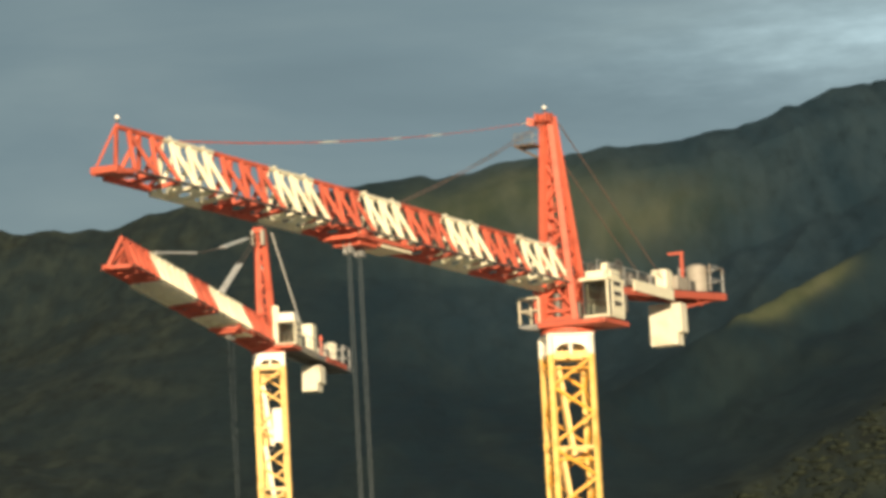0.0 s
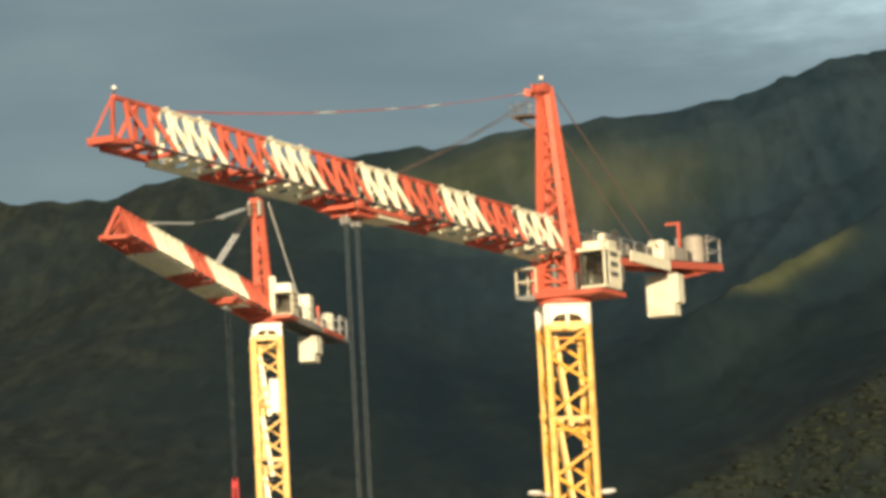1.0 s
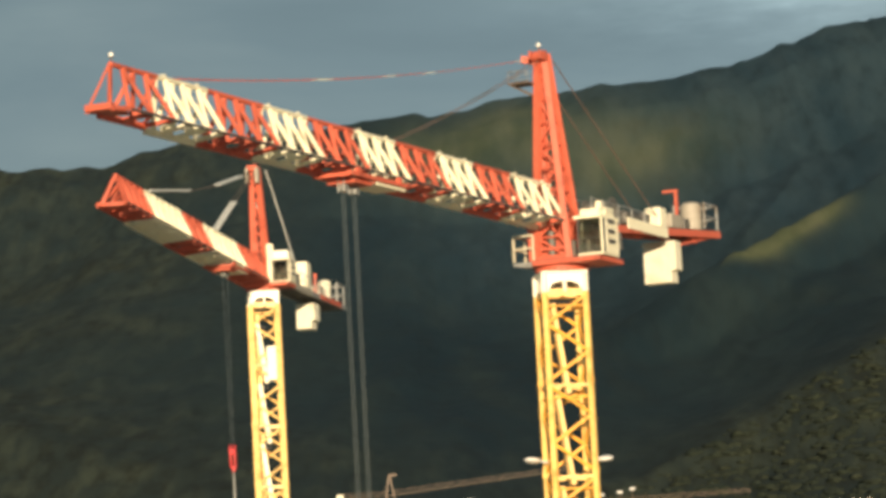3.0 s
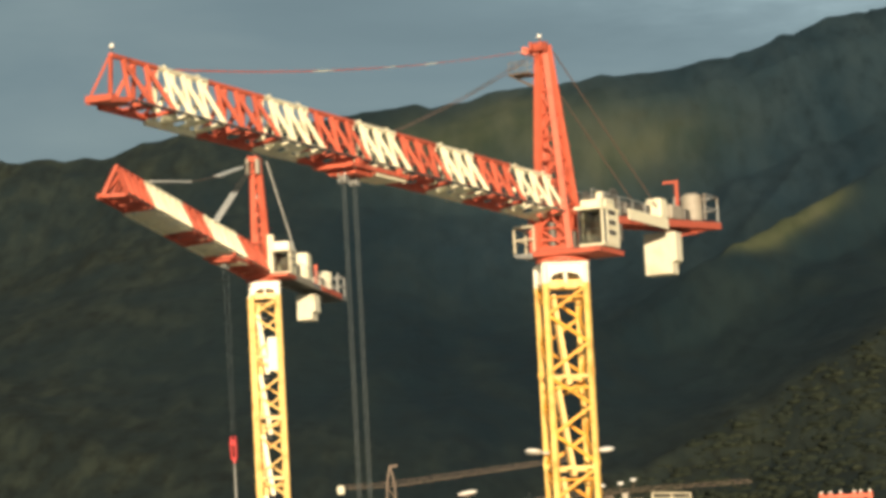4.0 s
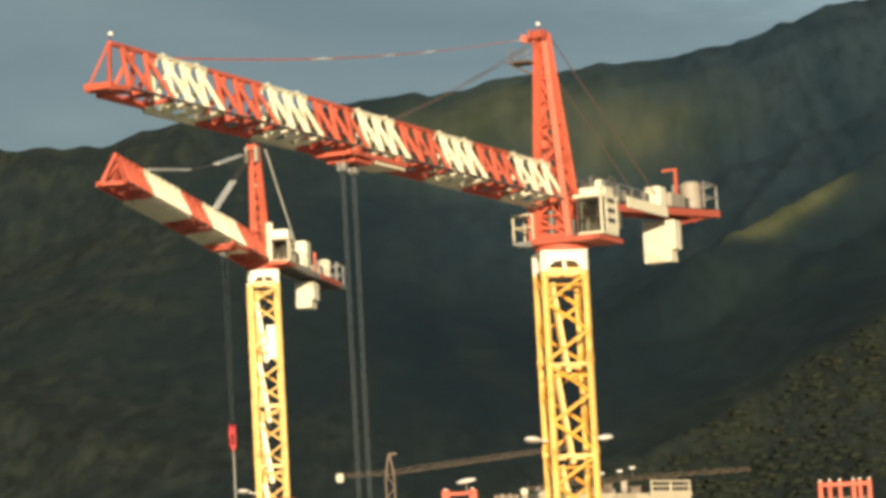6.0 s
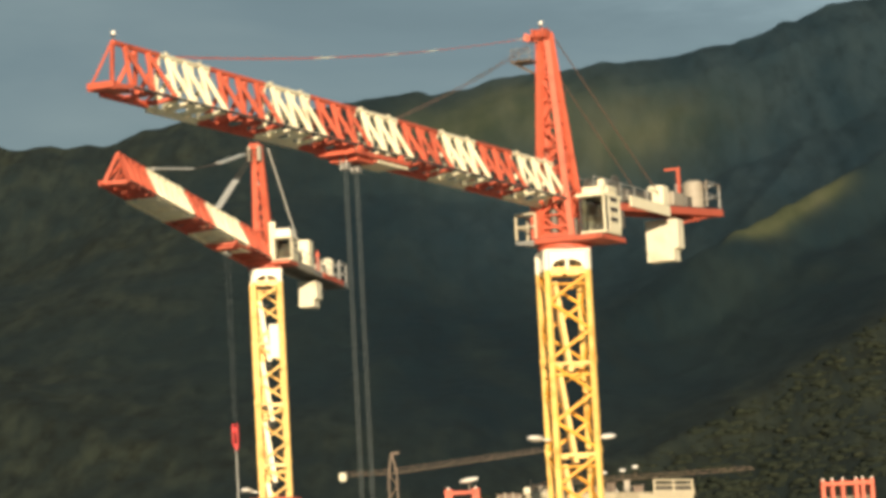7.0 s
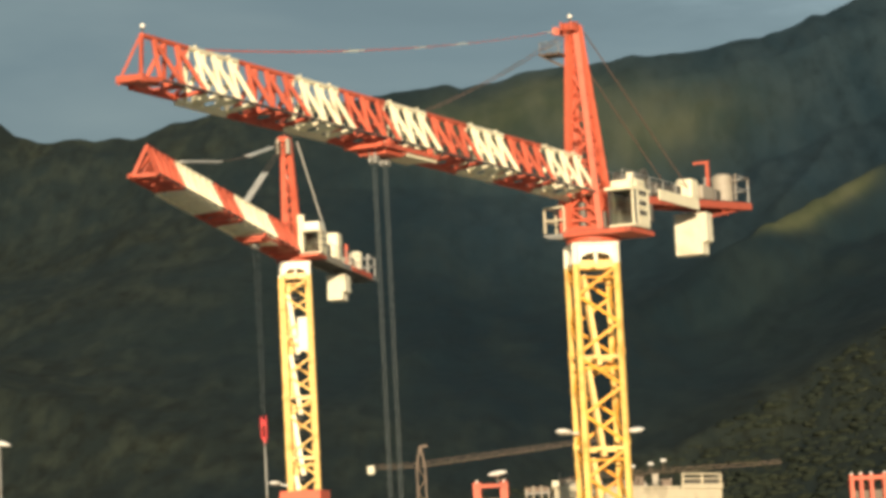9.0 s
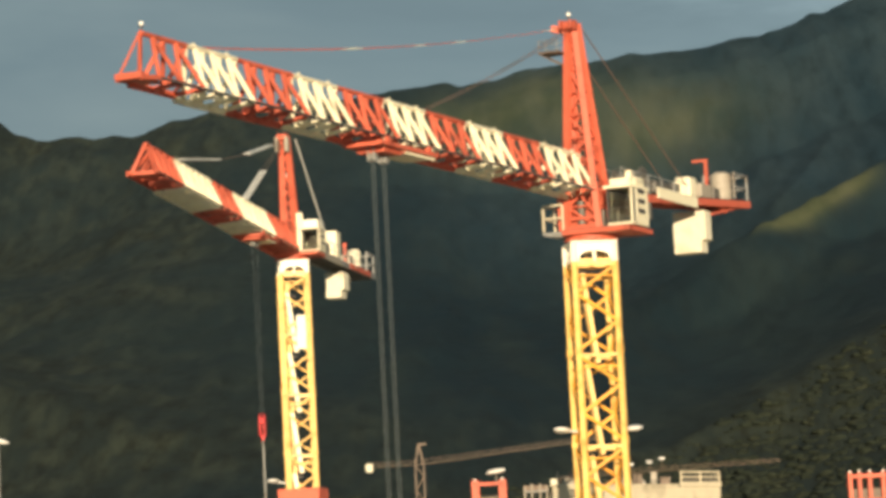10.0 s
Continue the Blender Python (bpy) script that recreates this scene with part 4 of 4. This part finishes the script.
for yy in (-0.7, 0.62):
    rod(bm, (-5.0, yy, up(-5) + 0.8), (-5.0, yy + 0.08, up(-5) + 0.8), 0.62, 16)
part("winch_drum", bm, WINCH, crane_far, "dark winch drum with flanges")
rounded_box("motor_box", crane_far, -18.2, -17.0, -0.55, 0.45, up(-11) + 0.24, up(-11) + 1.2, TANK, "beige motor cabinet", 0.08)
bm = rod(fresh(), (-20.1, 0.1, up(-14) + 0.2), (-20.1, 0.1, up(-14) + 1.75), 0.5, 18)
rod(bm, (-20.1, 0.1, up(-14) + 1.75), (-20.1, 0.1, up(-14) + 1.9), 0.5, 18, 0.28)
part("tank", bm, CONCRETE, crane_far, "pale upright tank")
part("davit", bar(fresh(), (-16.0, 0.3, up(-13) + 0.2), (-16.0, 0.3, up(-13) + 2.0), 0.18), RED, crane_far, "red davit post")
floodlight(crane_far, (0.6, -2.0, 41.7), -4, 0.55, (0.3, -1.1, 41.5))
for a, q in ((-1, 0), (1, 0), (0, -1), (0, 1)):
    x0, y0 = (a * 1.35, q * 1.35)
    rounded_box("climbing_collar", crane_far, x0 - (0.12 if a else 1.2), x0 + (0.12 if a else 1.2), y0 - (0.12 if q else 1.47), y0 + (0.12 if q else 1.47), 40.0, 41.05, RED, "", 0.03)


# ---- building site below ----
def jump_form(x, y, z, width, posts, label, wide=0.1):
    """Red climbing formwork frame that stands on the core wall."""
    ob = tagged(new("formwork_frame"), label, "formwork", "formwork frames")
    ob.matrix_world = pose(x, y, z)
    for k in posts:
        px = width * k / 2
        bm = fresh()
        box(bm, px - wide, px + wide, -0.12, 0.12, 0, 3.4, 0.02)
        part("post", bm, RED, ob)
        bm = fresh()
        bar(bm, (px, 0.1, 0.2), (px, 1.3, 3.2), 0.1)
        part("strut", bm, RED, ob)
        part("tie_nut", rod(fresh(), (px, -0.05, 3.4), (px, -0.05, 3.5), 0.06, 8), LAMP, ob)
    part("top_rail", box(fresh(), -width / 2, width / 2, -0.2, -0.125, 3.12, 3.3, 0.02), RED, ob)
    for zz in (0.6, 1.9):
        part("waler", box(fresh(), -width / 2, width / 2, 0.13, 0.3, zz, zz + 0.2, 0.02), RED, ob)
    part("panel", box(fresh(), -width / 2 + 0.05, width / 2 - 0.05, 0.31, 0.36, 0.1, 2.6, 0.01), DUSTY, ob, "stained plywood facing")
    return ob


building = tagged(new("building_core"), "cream concrete top of a building under construction", "building")
building.matrix_world = pose(7.25, 177.0, 0)
front = lambda x: -8.0 + (x + 4.08) * 1.145


def prism(outline, z0, z1, bevel=0.03):
    """An upright block on an outline given anticlockwise from above."""
    bm = fresh()
    low = [bm.verts.new((x, y, z0)) for x, y in outline]
    high = [bm.verts.new((x, y, z1)) for x, y in outline]
    bm.faces.new(low[::-1])
    bm.faces.new(high)
    for i in range(len(outline)):
        j = (i + 1) % len(outline)
        bm.faces.new((low[i], low[j], high[j], high[i]))
    bmesh.ops.bevel(bm, geom=bm.edges[:], offset=bevel, segments=2, affect="EDGES", profile=0.5)
    return bm


part("wall", prism([(-4.08, front(-4.08)), (4.65, front(4.65)), (4.65, 9.0), (-4.08, 9.0)], 0, 37.02, 0.04), BUILD, building)
part("roof_slab", prism([(-4.16, front(-4.16)), (2.4, front(2.4)), (2.4, 8.0), (-4.16, 8.0)], 37.024, 37.16), BUILD, building)
part("parapet", prism([(2.46, front(2.46) - 0.05), (4.72, front(4.72) - 0.05), (4.72, front(4.72) + 0.35), (2.46, front(2.46) + 0.35)], 37.024, 37.28), BUILD, building)
edge_rail = handrail(building, [(2.56, front(2.56) + 0.15), (4.62, front(4.62) + 0.15), (4.62, 8.0)], 37.28, 0.5, 0.055, BUILD)
part("toe_board", prism([(2.66, front(2.66) + 0.2), (4.55, front(4.55) + 0.2), (4.55, front(4.55) + 0.25), (2.66, front(2.66) + 0.25)], 37.3, 37.62, 0.01), WINCH, edge_rail, "dark toe board behind the rail")
rng = random.Random(4)
for k in range(28):
    px = rng.uniform(-3.9, 2.2)
    py = front(px) + rng.uniform(0.3, 2.5)
    hgt = rng.uniform(0.2, 0.7)
    part("starter_bars", rod(fresh(), (px, py, 37.16), (px + rng.uniform(-0.05, 0.05), py, 37.16 + hgt), rng.uniform(0.02, 0.05), 6), rng.choice((GREY, DUSTY, TANK)), building)
for px, wid, hgt, mt in ((-3.2, 0.7, 0.3, TANK), (-2.3, 0.5, 0.25, DUSTY), (0.3, 0.45, 0.5, DUSTY), (1.15, 0.3, 0.62, TANK), (1.75, 0.5, 0.36, DUSTY)):
    py = front(px) + 1.0
    crate = part("crate", box(fresh(), px - wid / 2, px + wid / 2, py, py + 0.6, 37.16, 37.16 + hgt, 0.03), mt, building)
    part("lid", box(fresh(), px - wid / 2 - 0.03, px + wid / 2 + 0.03, py - 0.03, py + 0.63, 37.16 + hgt, 37.2 + hgt, 0.01), mt, crate)
left_wing = tagged(new("scaffold_bay"), "dusty grey scaffold bay beside the concrete core", "scaffold")
left_wing.matrix_world = pose(2.4, 171.5, 0)
for px in (-0.55, -0.2, 0.2, 0.55):
    part("standard", rod(fresh(), (px, 0, 0), (px, 0, 37.4 - abs(px) * 0.4), 0.05), TANK, left_wing)
for zz in (33.4, 35.4, 36.95):
    part("ledger", rod(fresh(), (-0.6, 0, zz), (0.6, 0, zz), 0.05), GREY, left_wing)
    part("deck_board", box(fresh(), -0.6, 0.6, 0.08, 0.7, zz, zz + 0.3), DUSTY, left_wing)


def pier(x, y, w, top, label):
    ob = tagged(new("core_wall"), label, "wall")
    ob.matrix_world = pose(x, y, 0)
    part("wall", box(fresh(), -w / 2, w / 2, -0.6, 1.6, 0, top, 0.03), BUILD, ob)


pier(0.35, 176.0, 2.2, 34.4, "bare concrete core wall under red formwork")
jump_form(0.12, 175.7, 34.4, 1.35, (-1, 1), "red formwork frame with a white work lamp", 0.2)
floodlight(tagged(new("work_lamp"), "white work lamp on the formwork frame", "lamp"), (0.5, 175.2, 38.2), -8, 0.45, (0.5, 175.6, 37.75))
pier(19.4, 176.0, 3.0, 33.85, "bare concrete core wall under red formwork")
jump_form(19.4, 175.7, 33.85, 2.45, (-1, -0.62, -0.2, 0.35, 0.62, 1), "red formwork frame with close-set posts")
floodlight(tagged(new("work_lamp"), "white work lamp on a tall steel pole", "lamp"), (-24.38, 175.6, 41.0), 14, 0.52, (-24.9, 175.9, 0.0))


def distant_crane(x, y, top, head, jib_to, back_to, label):
    """Small hammerhead crane far behind; jib_to and back_to: ends of jib and counter-jib as offsets."""
    ob = tagged(new("tower_crane"), label, "crane", "distant cranes")
    ob.matrix_world = pose(x, y, 0)
    bm = fresh()
    for sx in (-0.5, 0.5):
        for sy in (-0.5, 0.5):
            bar(bm, (sx, sy, 0), (sx, sy, top), 0.18)
    m = part("mast", bm, DUSTY, ob)
    z, k = top, 0
    while z > 20:
        a = 0.5 if k % 2 else -0.5
        member("brace", (a, -0.5, z), (-a, -0.5, z - 1.5), 0.09, DUSTY, m)
        member("brace", (-0.5, a, z), (-0.5, -a, z - 1.5), 0.09, DUSTY, m)
        z, k = z - 1.5, k + 1
    bm = fresh()
    for sx in (-0.5, 0.5):
        bar(bm, (sx, 0, top), (0, 0, head), 0.2)
    bar(bm, (0, 0, head - 0.2), (0.9, 0, head - 0.1), 0.25)
    part("tower_head", bm, DUSTY, ob)
    for end, name, mt in ((jib_to, "jib", DUSTY), (back_to, "counter_jib", DUSTY)):
        e = Vector(end)
        a = Vector((0, 0, top))
        side = (e - a).cross(Vector((0, 0, 1))).normalized() * 0.32
        bm = fresh()
        bar(bm, a + side, e + side, 0.06)
        bar(bm, a - side, e - side, 0.06)
        bar(bm, a + Vector((0, 0, 0.55)), e + Vector((0, 0, 0.4)), 0.06)
        body = part(name, bm, mt, ob)
        n = max(4, int((e - a).length / 1.6))
        for k in range(n):
            p, q = a.lerp(e, k / n), a.lerp(e, (k + 1) / n)
            top_p = p.lerp(q, 0.5) + Vector((0, 0, 0.45))
            for sd in (side, -side):
                member("brace", p + sd, top_p, 0.03, mt, body)
                member("brace", top_p, q + sd, 0.03, mt, body)
    e = Vector(back_to)
    part("counterweight", box(fresh(), e.x - 0.5, e.x + 0.4, e.y - 0.5, e.y + 0.5, e.z - 0.65, e.z + 0.4, 0.2), CONCRETE, ob)
    return ob


distant_crane(-7.9, 420.0, 50.9, 53.5, (21.3, -4.0, 52.7), (-6.0, 1.6, 51.0), "small dusty tower crane far behind the site")
second = distant_crane(13.5, 440.0, 49.4, 50.8, (24.0, 8.0, 50.4), (-5.0, 0.0, 48.9), "thin dusty jib of another far crane")
for dx, dz in ((4.7, 50.6), (7.0, 50.8), (8.6, 51.15)):
    lamp_head = part("work_light", box(fresh(), dx - 0.42, dx + 0.42, -0.3, 0.3, dz - 0.22, dz + 0.22, 0.15), GREY, second, "pale work light on a stalk")
    part("stalk", rod(fresh(), (dx, 0, dz - 0.25), (dx, 0, 49.5), 0.06, 6), DUSTY, lamp_head)
